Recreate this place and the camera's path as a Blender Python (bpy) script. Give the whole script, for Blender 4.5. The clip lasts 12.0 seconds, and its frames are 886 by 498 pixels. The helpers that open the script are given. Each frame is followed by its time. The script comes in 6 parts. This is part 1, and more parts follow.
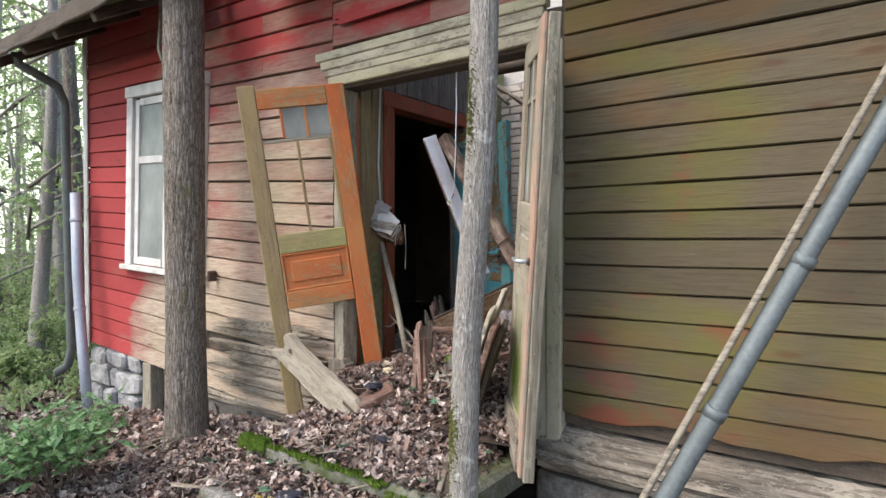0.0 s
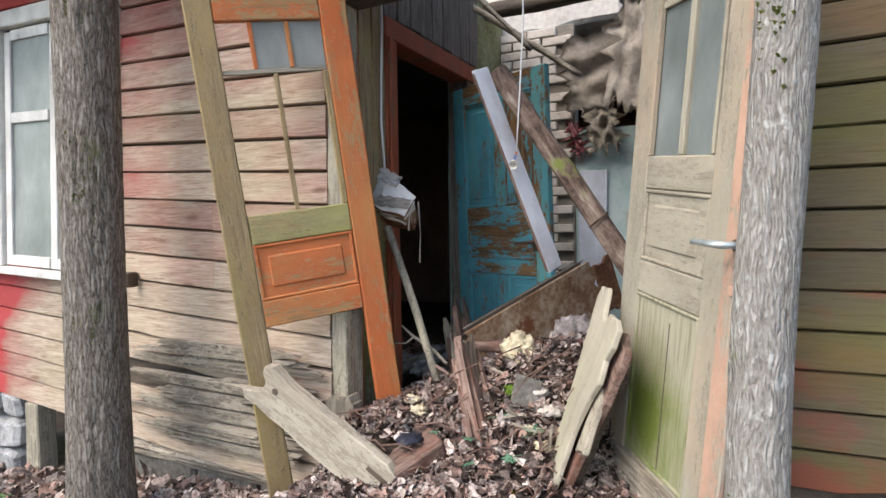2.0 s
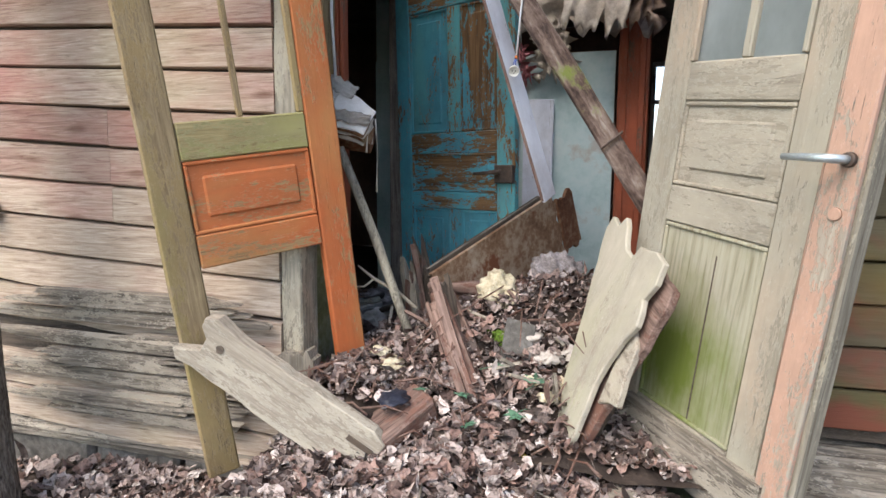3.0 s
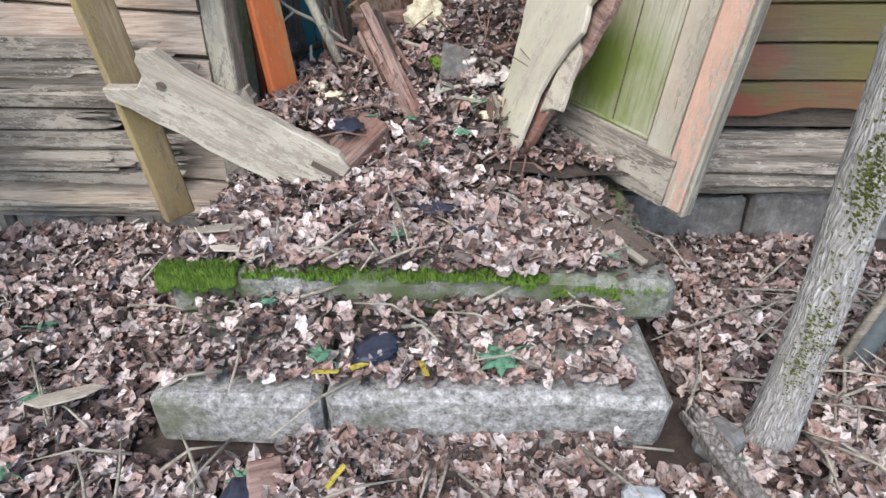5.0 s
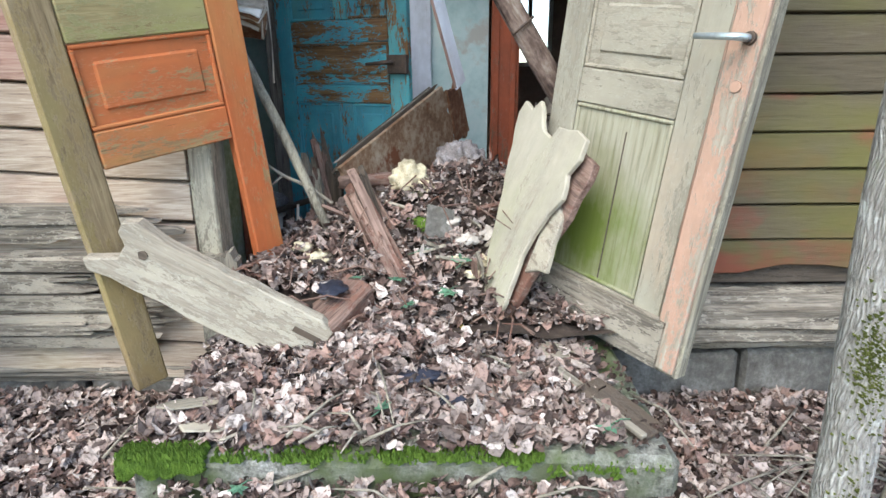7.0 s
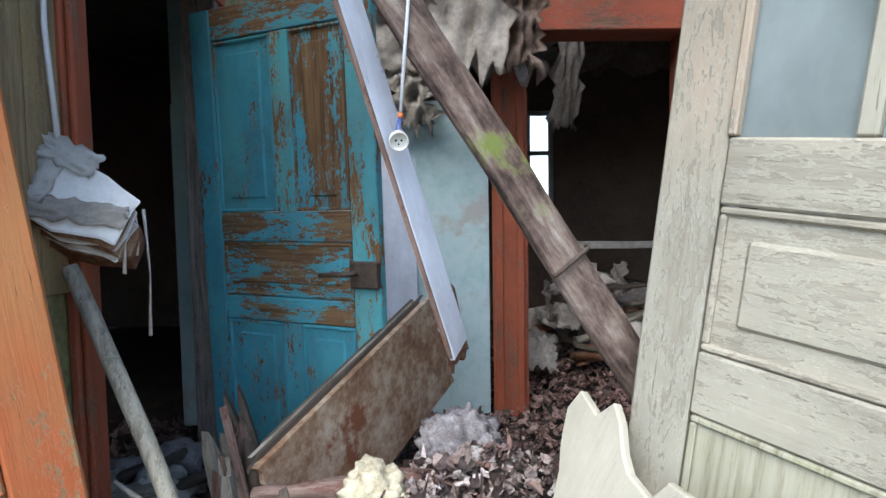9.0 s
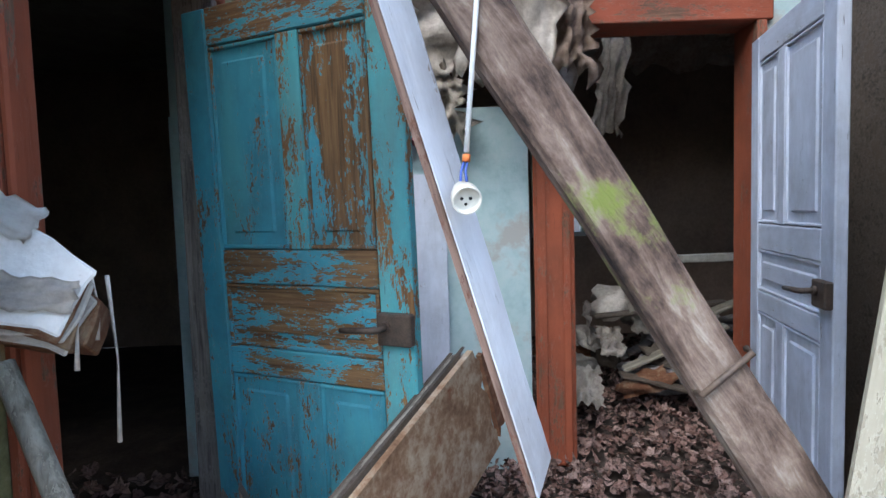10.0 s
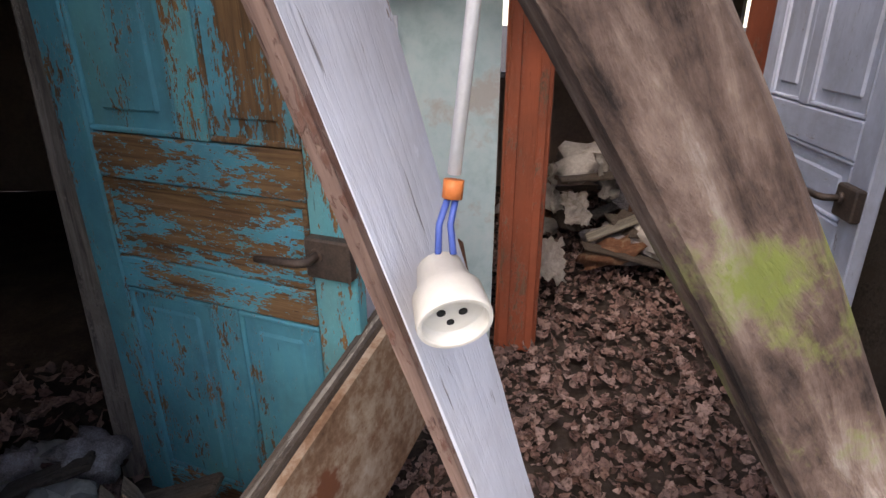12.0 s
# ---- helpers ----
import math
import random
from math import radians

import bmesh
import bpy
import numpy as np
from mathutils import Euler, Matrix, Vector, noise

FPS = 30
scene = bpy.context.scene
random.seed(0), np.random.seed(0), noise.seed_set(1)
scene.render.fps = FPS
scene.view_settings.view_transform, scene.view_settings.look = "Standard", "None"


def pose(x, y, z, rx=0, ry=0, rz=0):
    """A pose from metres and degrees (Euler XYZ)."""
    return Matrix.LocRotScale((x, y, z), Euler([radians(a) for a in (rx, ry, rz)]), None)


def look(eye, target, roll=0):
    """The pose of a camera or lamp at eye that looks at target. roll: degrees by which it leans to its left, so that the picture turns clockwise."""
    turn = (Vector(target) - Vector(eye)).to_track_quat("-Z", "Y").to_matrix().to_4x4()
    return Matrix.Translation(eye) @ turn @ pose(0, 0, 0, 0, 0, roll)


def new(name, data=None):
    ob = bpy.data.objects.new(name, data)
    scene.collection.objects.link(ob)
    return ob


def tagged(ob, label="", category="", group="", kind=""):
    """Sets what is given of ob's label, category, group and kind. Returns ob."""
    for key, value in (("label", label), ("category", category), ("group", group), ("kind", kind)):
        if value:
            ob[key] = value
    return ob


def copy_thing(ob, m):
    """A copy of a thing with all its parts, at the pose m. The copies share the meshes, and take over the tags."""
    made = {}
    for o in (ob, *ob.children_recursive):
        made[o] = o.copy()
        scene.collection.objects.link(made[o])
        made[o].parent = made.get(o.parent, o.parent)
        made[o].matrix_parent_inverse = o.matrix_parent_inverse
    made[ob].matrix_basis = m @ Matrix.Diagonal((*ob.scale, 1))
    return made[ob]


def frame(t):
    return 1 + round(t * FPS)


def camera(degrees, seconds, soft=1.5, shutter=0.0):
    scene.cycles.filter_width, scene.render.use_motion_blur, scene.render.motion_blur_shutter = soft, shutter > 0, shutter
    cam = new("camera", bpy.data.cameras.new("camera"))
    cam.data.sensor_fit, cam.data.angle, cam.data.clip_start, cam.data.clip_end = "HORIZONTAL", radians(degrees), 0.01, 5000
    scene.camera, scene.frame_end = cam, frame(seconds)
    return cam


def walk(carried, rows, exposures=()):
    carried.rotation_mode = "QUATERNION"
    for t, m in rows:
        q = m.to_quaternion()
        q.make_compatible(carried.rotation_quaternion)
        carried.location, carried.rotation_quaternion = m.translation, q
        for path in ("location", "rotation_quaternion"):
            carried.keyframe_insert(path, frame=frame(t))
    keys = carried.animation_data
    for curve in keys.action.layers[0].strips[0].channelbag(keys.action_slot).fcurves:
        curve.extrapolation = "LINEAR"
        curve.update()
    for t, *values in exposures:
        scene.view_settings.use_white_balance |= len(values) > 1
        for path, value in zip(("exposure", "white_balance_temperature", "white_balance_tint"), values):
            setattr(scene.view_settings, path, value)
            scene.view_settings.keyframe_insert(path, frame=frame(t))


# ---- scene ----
cam = camera(74.3, 12.0)
METRES, EYE, TILT, LEAN, TURN = 4.8, 1.55, -1.0, 0.0, 36.0
ROWS = [
    (0.0, 0.0, 0.0, 0.0, 0.0, 0.0, 0.0),
    (0.5, -0.0276, 0.0464, -0.0083, 0.9, -1.58, 0.56),
    (1.0, -0.0526, 0.1292, -0.0013, -3.13, -0.77, 0.69),
    (1.5, -0.0949, 0.1913, -0.0071, -6.31, 0.37, 0.19),
    (2.0, -0.1394, 0.2587, -0.0062, -8.98, -0.85, 1.03),
    (2.5, -0.1706, 0.3267, -0.0269, -15.82, -3.67, 1.39),
    (3.0, -0.2047, 0.3689, -0.0238, -20.76, -6.34, 0.09),
    (3.5, -0.2517, 0.3755, -0.0287, -26.62, -12.6, 1.31),
    (5.5, -0.2757, 0.3712, -0.0538, -34.62, -31.33, 0.53),
    (6.0, -0.2754, 0.3708, -0.0536, -34.31, -32.37, 0.71),
    (6.5, -0.2758, 0.3714, -0.0491, -34.82, -28.72, 1.28),
    (7.0, -0.2654, 0.3865, -0.0347, -36.04, -15.76, 0.91),
    (7.5, -0.2128, 0.442, -0.0159, -37.1, -6.65, 1.58),
    (9.5, -0.1048, 0.6127, 0.0416, -36.64, -2.76, 1.42),
    (10.0, -0.0869, 0.6558, 0.0573, -35.44, -3.03, 2.26),
    (10.5, -0.0686, 0.686, 0.0781, -36.3, -5.8, 3.1),
    (11.0, -0.0378, 0.7166, 0.0847, -37.34, -8.73, 0.81),
    (11.5, -0.0343, 0.7303, 0.0929, -38.19, -12.85, -0.98),
    (12.0, -0.0265, 0.7385, 0.0897, -39.91, -20.29, 0.21),
]
walk(cam, [(t, pose(0, 0, EYE, TILT, LEAN, TURN) @ pose(METRES * x, METRES * y, METRES * z, 90 + pitch, roll, yaw)) for t, x, y, z, yaw, pitch, roll in ROWS],
     exposures=[(0, 1.32, 7050, 13), (1.5, 1.42, 6950, 12), (3.0, 1.44, 6750, 12), (5.5, 1.47, 6250, 11), (7.5, 1.66, 6250, 4), (9.5, 1.85, 5850, 7), (10, 1.98, 5850, 7), (10.5, 2.0, 6400, 14), (12, 1.66, 7150, 20)])


# ---- sky and light ----
world = bpy.data.worlds.new("world")
scene.world = world
world.use_nodes = True
wn = world.node_tree.nodes
sky = wn.new("ShaderNodeTexSky")
sky.sky_type, sky.sun_disc = "NISHITA", False
sky.sun_elevation, sky.sun_rotation = radians(48), radians(200)
world.node_tree.links.new(sky.outputs[0], wn["Background"].inputs[0])
wn["Background"].inputs[1].default_value = 0.15
sun = new("sun", bpy.data.lights.new("sun", "SUN"))
sun.data.energy, sun.data.angle, sun.data.color = 1.4, radians(40), (1.0, 0.95, 0.88)
sun.matrix_basis = look((0, 0, 0), (0.25, 0.62, -0.85))

# ---- materials ----
def mat(name, rough=0.8, metal=0.0):
    m = bpy.data.materials.new(name)
    m.use_nodes = True
    b = m.node_tree.nodes["Principled BSDF"]
    b.inputs["Roughness"].default_value, b.inputs["Metallic"].default_value = rough, metal
    b.inputs["Specular IOR Level"].default_value = 0.3
    return m, m.node_tree.nodes, m.node_tree.links, b


def rgba(c):
    return (*c, 1.0)


def coords(n, l, scale, world_space=False):
    mp = n.new("ShaderNodeMapping")
    mp.inputs["Scale"].default_value = scale
    if world_space:
        l.new(n.new("ShaderNodeNewGeometry").outputs["Position"], mp.inputs[0])
    else:
        tc = n.new("ShaderNodeTexCoord")
        oi = n.new("ShaderNodeObjectInfo")
        sh = n.new("ShaderNodeVectorMath")
        sh.operation = "SCALE"
        sh.inputs[0].default_value = (31.0, 17.0, 23.0)
        l.new(oi.outputs["Random"], sh.inputs["Scale"])
        ad = n.new("ShaderNodeVectorMath")
        l.new(tc.outputs["Object"], ad.inputs[0])
        l.new(sh.outputs[0], ad.inputs[1])
        l.new(ad.outputs[0], mp.inputs[0])
    return mp.outputs[0]


def noise_node(n, l, vec, scale, detail=5.0, rough=0.6, dist=0.0):
    t = n.new("ShaderNodeTexNoise")
    t.inputs["Scale"].default_value, t.inputs["Detail"].default_value = scale, detail
    t.inputs["Roughness"].default_value, t.inputs["Distortion"].default_value = rough, dist
    l.new(vec, t.inputs["Vector"])
    return t.outputs["Fac"]


def ramp(n, l, fac, stops):
    r = n.new("ShaderNodeValToRGB")
    e = r.color_ramp.elements
    while len(e) < len(stops):
        e.new(0.5)
    for el, (p, c) in zip(e, stops):
        el.position, el.color = p, rgba(c)
    l.new(fac, r.inputs[0])
    return r.outputs[0]


def step(n, l, fac, lo, hi):
    r = n.new("ShaderNodeMapRange")
    r.inputs["From Min"].default_value, r.inputs["From Max"].default_value = lo, hi
    l.new(fac, r.inputs["Value"])
    return r.outputs["Result"]


def mixed(n, l, fac, a, b, blend="MIX"):
    m = n.new("ShaderNodeMix")
    m.data_type, m.blend_type = "RGBA", blend
    if isinstance(fac, float):
        m.inputs[0].default_value = fac
    else:
        l.new(fac, m.inputs[0])
    for i, c in ((6, a), (7, b)):
        if isinstance(c, tuple):
            m.inputs[i].default_value = rgba(c)
        else:
            l.new(c, m.inputs[i])
    return m.outputs[2]


def maths(n, l, op, a, b):
    m = n.new("ShaderNodeMath")
    m.operation = op
    for i, v in ((0, a), (1, b)):
        if isinstance(v, (int, float)):
            m.inputs[i].default_value = v
        else:
            l.new(v, m.inputs[i])
    return m.outputs[0]


def bump(n, l, b, height, strength, dist):
    bp = n.new("ShaderNodeBump")
    bp.inputs["Strength"].default_value, bp.inputs["Distance"].default_value = strength, dist
    l.new(height, bp.inputs["Height"])
    l.new(bp.outputs[0], b.inputs["Normal"])


def painted_wood(name, paint, wood_dark, wood_light, wear, grain="z", tint=None, tint_amount=0.4, rough=0.75, streak=6.0):
    """Old painted timber: bare grey grain shows where the paint has flaked. wear: 0 all paint, 1 all bare."""
    m, n, l, b = mat(name, rough)
    s = {"x": (1.2, 22, 22), "y": (22, 1.2, 22), "z": (22, 22, 1.2)}[grain]
    s2 = {"x": (1.0, 3.2, 3.2), "y": (3.2, 1.0, 3.2), "z": (3.2, 3.2, 1.0)}[grain]
    v, v2 = coords(n, l, s), coords(n, l, s2)
    g = noise_node(n, l, v, 3.0, 8, 0.65, 0.6)
    big = noise_node(n, l, v2, 2.2, 6, 0.62, 0.3)
    fine = noise_node(n, l, v2, streak * 3, 5, 0.7)
    wood = ramp(n, l, g, [(0.3, wood_dark), (0.62, wood_light), (0.8, tuple(c * 1.15 for c in wood_light))])
    pcol = mixed(n, l, step(n, l, big, 0.35, 0.7), tuple(c * 0.8 for c in paint), tuple(min(1, c * 1.12) for c in paint))
    if tint:
        t = noise_node(n, l, v2, 0.9, 4, 0.6)
        pcol = mixed(n, l, maths(n, l, "MULTIPLY", step(n, l, t, 0.5, 0.68), tint_amount), pcol, tint)
    flake = noise_node(n, l, v2, streak * 11, 4, 0.65)
    comb = maths(n, l, "ADD", maths(n, l, "MULTIPLY", big, 0.46), maths(n, l, "ADD", maths(n, l, "MULTIPLY", fine, 0.32), maths(n, l, "MULTIPLY", flake, 0.22)))
    lim = 0.36 + 0.28 * wear
    mask = step(n, l, comb, lim - 0.008, lim + 0.008)
    rim = maths(n, l, "MULTIPLY", maths(n, l, "SUBTRACT", mask, step(n, l, comb, lim + 0.012, lim + 0.03)), 0.35)
    pcol = mixed(n, l, rim, pcol, tuple(min(1, c * 1.25 + 0.08) for c in paint))
    crack = step(n, l, noise_node(n, l, v, 7.0, 4, 0.6, 0.4), 0.33, 0.27)
    col = mixed(n, l, mask, wood, pcol)
    col = mixed(n, l, maths(n, l, "MULTIPLY", crack, 0.75), col, tuple(c * 0.5 for c in wood_dark))
    dirt = step(n, l, noise_node(n, l, coords(n, l, (1, 1, 1)), 2.6, 6, 0.7), 0.44, 0.68)
    col = mixed(n, l, maths(n, l, "MULTIPLY", dirt, 0.35), col, tuple(c * 0.9 for c in wood_dark))
    l.new(col, b.inputs["Base Color"])
    h = maths(n, l, "ADD", maths(n, l, "SUBTRACT", maths(n, l, "MULTIPLY", g, 0.5), maths(n, l, "MULTIPLY", crack, 0.4)), maths(n, l, "MULTIPLY", mask, 0.35))
    bump(n, l, b, h, 0.65, 0.006)
    return m


def siding_paint(name, right):
    """Weathered boards with old red paint left in patches by the house's own plan."""
    m, n, l, b = mat(name, 0.85)
    geo = n.new("ShaderNodeNewGeometry")
    sep = n.new("ShaderNodeSeparateXYZ")
    l.new(geo.outputs["Position"], sep.inputs[0])
    vg = coords(n, l, (1.6, 20, 26))
    vb = coords(n, l, (0.9, 1, 1.5), True)
    vo = coords(n, l, (0.8, 3, 3))
    g = noise_node(n, l, vg, 3.0, 9, 0.68, 1.2)
    big = noise_node(n, l, vb, 0.9, 5, 0.6, 0.4)
    per = noise_node(n, l, vo, 1.3, 5, 0.6)
    fine = noise_node(n, l, vo, 14.0, 5, 0.7)
    oi = n.new("ShaderNodeObjectInfo")
    if right:
        wood = ramp(n, l, g, [(0.25, (0.075, 0.057, 0.036)), (0.45, (0.125, 0.099, 0.062)), (0.6, (0.145, 0.116, 0.074)), (0.8, (0.19, 0.157, 0.108))])
        algae = step(n, l, noise_node(n, l, vb, 0.95, 4, 0.55, 0.2), 0.47, 0.60)
        wood = mixed(n, l, maths(n, l, "MULTIPLY", algae, 0.55), wood, (0.15, 0.145, 0.025))
        orange = step(n, l, noise_node(n, l, coords(n, l, (1.1, 1, 3.1), True), 0.8, 4, 0.6), 0.50, 0.64)
        wood = mixed(n, l, maths(n, l, "MULTIPLY", orange, 0.35), wood, (0.25, 0.11, 0.03))
        comb = maths(n, l, "ADD", maths(n, l, "MULTIPLY", big, 0.72), maths(n, l, "MULTIPLY", per, 0.28))
        mask = maths(n, l, "MULTIPLY", step(n, l, comb, 0.535, 0.60), 0.75)
        col = mixed(n, l, mask, wood, (0.25, 0.06, 0.042))
    else:
        wood = ramp(n, l, g, [(0.25, (0.12, 0.085, 0.062)), (0.46, (0.37, 0.285, 0.215)), (0.62, (0.50, 0.41, 0.32)), (0.8, (0.62, 0.54, 0.45))])
        base = maths(n, l, "ADD", maths(n, l, "MULTIPLY", big, 0.5), maths(n, l, "MULTIPLY", per, 0.5))
        # sheltered far end keeps its red, the lower boards by the door are bare
        along = n.new("ShaderNodeMapRange")
        along.inputs["From Min"].default_value, along.inputs["From Max"].default_value = -6.05, -5.35
        along.inputs["To Min"].default_value, along.inputs["To Max"].default_value = 0.36, -0.04
        l.new(sep.outputs["X"], along.inputs["Value"])
        up = n.new("ShaderNodeMapRange")
        up.inputs["From Min"].default_value, up.inputs["From Max"].default_value = 2.1, 3.1
        up.inputs["To Min"].default_value, up.inputs["To Max"].default_value = 0.0, 0.15
        l.new(sep.outputs["Z"], up.inputs["Value"])
        low = n.new("ShaderNodeMapRange")
        low.inputs["From Min"].default_value, low.inputs["From Max"].default_value = 0.4, 1.5
        low.inputs["To Min"].default_value, low.inputs["To Max"].default_value = -0.17, 0.0
        l.new(sep.outputs["Z"], low.inputs["Value"])
        s = maths(n, l, "ADD", maths(n, l, "ADD", base, along.outputs[0]), maths(n, l, "ADD", up.outputs[0], low.outputs[0]))
        faded = maths(n, l, "MULTIPLY", step(n, l, s, 0.40, 0.57), 0.8)
        col = mixed(n, l, faded, wood, mixed(n, l, step(n, l, g, 0.3, 0.7), (0.22, 0.07, 0.06), (0.40, 0.17, 0.14)))
        strong = step(n, l, s, 0.575, 0.66)
        col = mixed(n, l, maths(n, l, "MULTIPLY", strong, 0.9), col, mixed(n, l, fine, (0.30, 0.025, 0.03), (0.46, 0.06, 0.06)))
        moss = step(n, l, noise_node(n, l, vb, 1.1, 5, 0.6), 0.56, 0.7)
        col = mixed(n, l, maths(n, l, "MULTIPLY", moss, 0.2), col, (0.26, 0.25, 0.10))
    k = n.new("ShaderNodeMapRange")
    k.inputs["To Min"].default_value, k.inputs["To Max"].default_value = (0.80, 1.08) if right else (0.82, 1.12)
    l.new(oi.outputs["Random"], k.inputs["Value"])
    hs = n.new("ShaderNodeHueSaturation")
    l.new(k.outputs[0], hs.inputs["Value"])
    l.new(col, hs.inputs["Color"])
    # dark knots
    vk = n.new("ShaderNodeTexVoronoi")
    vk.inputs["Scale"].default_value = 1.0
    l.new(coords(n, l, (2.2, 2, 7.5)), vk.inputs["Vector"])
    knot = step(n, l, vk.outputs["Distance"], 0.16, 0.07)
    col = mixed(n, l, maths(n, l, "MULTIPLY", knot, 0.6), hs.outputs[0], (0.12, 0.055, 0.03))
    l.new(col, b.inputs["Base Color"])
    bump(n, l, b, maths(n, l, "ADD", g, maths(n, l, "MULTIPLY", fine, 0.3)), 0.5, 0.006)
    return m


def mottled(name, stops, scale, rough=0.9, bump_d=0.01, fine=8.0, extra=None, world_space=True, metal=0.0, stretch=(1, 1, 1)):
    """A rough mineral or organic surface: a ramp over coarse noise, with grain and relief."""
    m, n, l, b = mat(name, rough, metal)
    v = coords(n, l, stretch, world_space)
    a = noise_node(n, l, v, scale, 8, 0.65)
    f = noise_node(n, l, v, scale * fine, 6, 0.7)
    c = maths(n, l, "ADD", maths(n, l, "MULTIPLY", a, 0.6), maths(n, l, "MULTIPLY", f, 0.4))
    col = ramp(n, l, c, stops)
    if extra:
        ec, lo, hi, es = extra
        col = mixed(n, l, step(n, l, noise_node(n, l, v, es, 6, 0.65), lo, hi), col, ec)
    l.new(col, b.inputs["Base Color"])
    bump(n, l, b, c, 0.8, bump_d)
    return m


def leafy(name, colours, rough=0.7, through_light=0.0):
    m, n, l, b = mat(name, rough)
    g = n.new("ShaderNodeNewGeometry")
    r = ramp(n, l, g.outputs["Random Per Island"], [(i / (len(colours) - 1), c) for i, c in enumerate(colours)])
    f = noise_node(n, l, coords(n, l, (1, 1, 1), True), 60, 4, 0.6)
    col = mixed(n, l, 0.85, r, ramp(n, l, f, [(0.34, (0.12, 0.10, 0.09)), (0.5, (0.8, 0.8, 0.8)), (0.7, (1, 1, 1))]), "MULTIPLY")
    l.new(col, b.inputs["Base Color"])
    if through_light:
        tr = n.new("ShaderNodeBsdfTranslucent")
        l.new(col, tr.inputs[0])
        mx = n.new("ShaderNodeMixShader")
        mx.inputs[0].default_value = through_light
        l.new(b.outputs[0], mx.inputs[1])
        l.new(tr.outputs[0], mx.inputs[2])
        l.new(mx.outputs[0], n["Material Output"].inputs[0])
    return m


GREY_D, GREY_L = (0.10, 0.085, 0.07), (0.40, 0.35, 0.28)
M_LEFT = siding_paint("left_siding", False)
M_RIGHT = siding_paint("right_siding", True)
M_BARE = painted_wood("bare_wood", (0.33, 0.29, 0.22), (0.10, 0.085, 0.065), (0.36, 0.32, 0.255), 0.6, "x")
M_SILL = painted_wood("rotten_grey_wood", (0.36, 0.315, 0.25), (0.04, 0.032, 0.026), (0.32, 0.275, 0.22), 0.55, "x")
M_BAREZ = painted_wood("bare_wood_upright", (0.40, 0.36, 0.27), (0.13, 0.11, 0.08), (0.40, 0.36, 0.28), 0.6, "z")
M_ROT = painted_wood("rotten_wood", (0.17, 0.085, 0.06), (0.05, 0.028, 0.02), (0.30, 0.20, 0.16), 0.55, "x")
M_DARKWOOD = painted_wood("dark_wood", (0.10, 0.075, 0.055), (0.03, 0.024, 0.02), (0.13, 0.10, 0.075), 0.5, "x")
M_DARKV = painted_wood("dark_planks", (0.20, 0.16, 0.13), (0.05, 0.04, 0.033), (0.24, 0.20, 0.165), 0.6, "z")
M_CREAM = painted_wood("cream_paint", (0.54, 0.485, 0.36), (0.2, 0.17, 0.12), (0.46, 0.40, 0.30), 0.35, "z", (0.34, 0.33, 0.12), 0.5)
M_CREAMX = painted_wood("cream_paint_level", (0.52, 0.47, 0.35), (0.16, 0.135, 0.10), (0.42, 0.37, 0.28), 0.45, "x", (0.34, 0.33, 0.12), 0.4)
M_WHITE = painted_wood("white_paint", (0.72, 0.70, 0.66), GREY_D, (0.5, 0.46, 0.4), 0.2, "z")
M_ORANGE = painted_wood("orange_paint", (0.52, 0.14, 0.045), (0.24, 0.13, 0.06), (0.40, 0.27, 0.13), 0.33, "z", (0.42, 0.24, 0.09), 0.7)
M_ORANGEX = painted_wood("orange_paint_level", (0.52, 0.15, 0.05), (0.24, 0.13, 0.06), (0.40, 0.27, 0.13), 0.36, "x", (0.40, 0.27, 0.10), 0.7)
M_OLIVE = painted_wood("olive_wood", (0.31, 0.22, 0.105), (0.15, 0.10, 0.05), (0.37, 0.28, 0.16), 0.5, "z", (0.27, 0.25, 0.09), 0.5)
M_OLIVEX = painted_wood("olive_rail", (0.33, 0.295, 0.14), (0.2, 0.15, 0.06), (0.42, 0.34, 0.17), 0.4, "x", (0.33, 0.33, 0.07), 0.6)
M_REDJ = painted_wood("red_brown_paint", (0.33, 0.085, 0.04), (0.10, 0.05, 0.03), (0.24, 0.13, 0.08), 0.3, "z")
M_REDJX = painted_wood("red_brown_level", (0.36, 0.09, 0.045), (0.10, 0.05, 0.03), (0.24, 0.13, 0.08), 0.3, "x")
M_TEAL = painted_wood("teal_paint", (0.08, 0.325, 0.405), (0.06, 0.035, 0.022), (0.25, 0.14, 0.065), 0.31, "z", (0.12, 0.36, 0.36), 0.7, streak=7)
M_TEALB = painted_wood("bare_teal_panel", (0.085, 0.33, 0.41), (0.07, 0.04, 0.022), (0.26, 0.145, 0.065), 0.58, "z", (0.16, 0.36, 0.36), 0.7, streak=5)
M_TEALX = painted_wood("teal_paint_level", (0.085, 0.34, 0.42), (0.09, 0.045, 0.022), (0.27, 0.155, 0.07), 0.52, "x", (0.10, 0.30, 0.29), 0.7)
M_TEALE = painted_wood("teal_edge", (0.10, 0.40, 0.44), (0.12, 0.06, 0.03), (0.29, 0.155, 0.06), 0.44, "z", (0.2, 0.36, 0.32), 0.6)
M_LILAC = painted_wood("lilac_paint", (0.66, 0.70, 0.80), (0.2, 0.19, 0.2), (0.4, 0.38, 0.38), 0.12, "z")
M_LILACX = painted_wood("lilac_paint_level", (0.66, 0.70, 0.80), (0.2, 0.19, 0.2), (0.4, 0.38, 0.38), 0.12, "x")
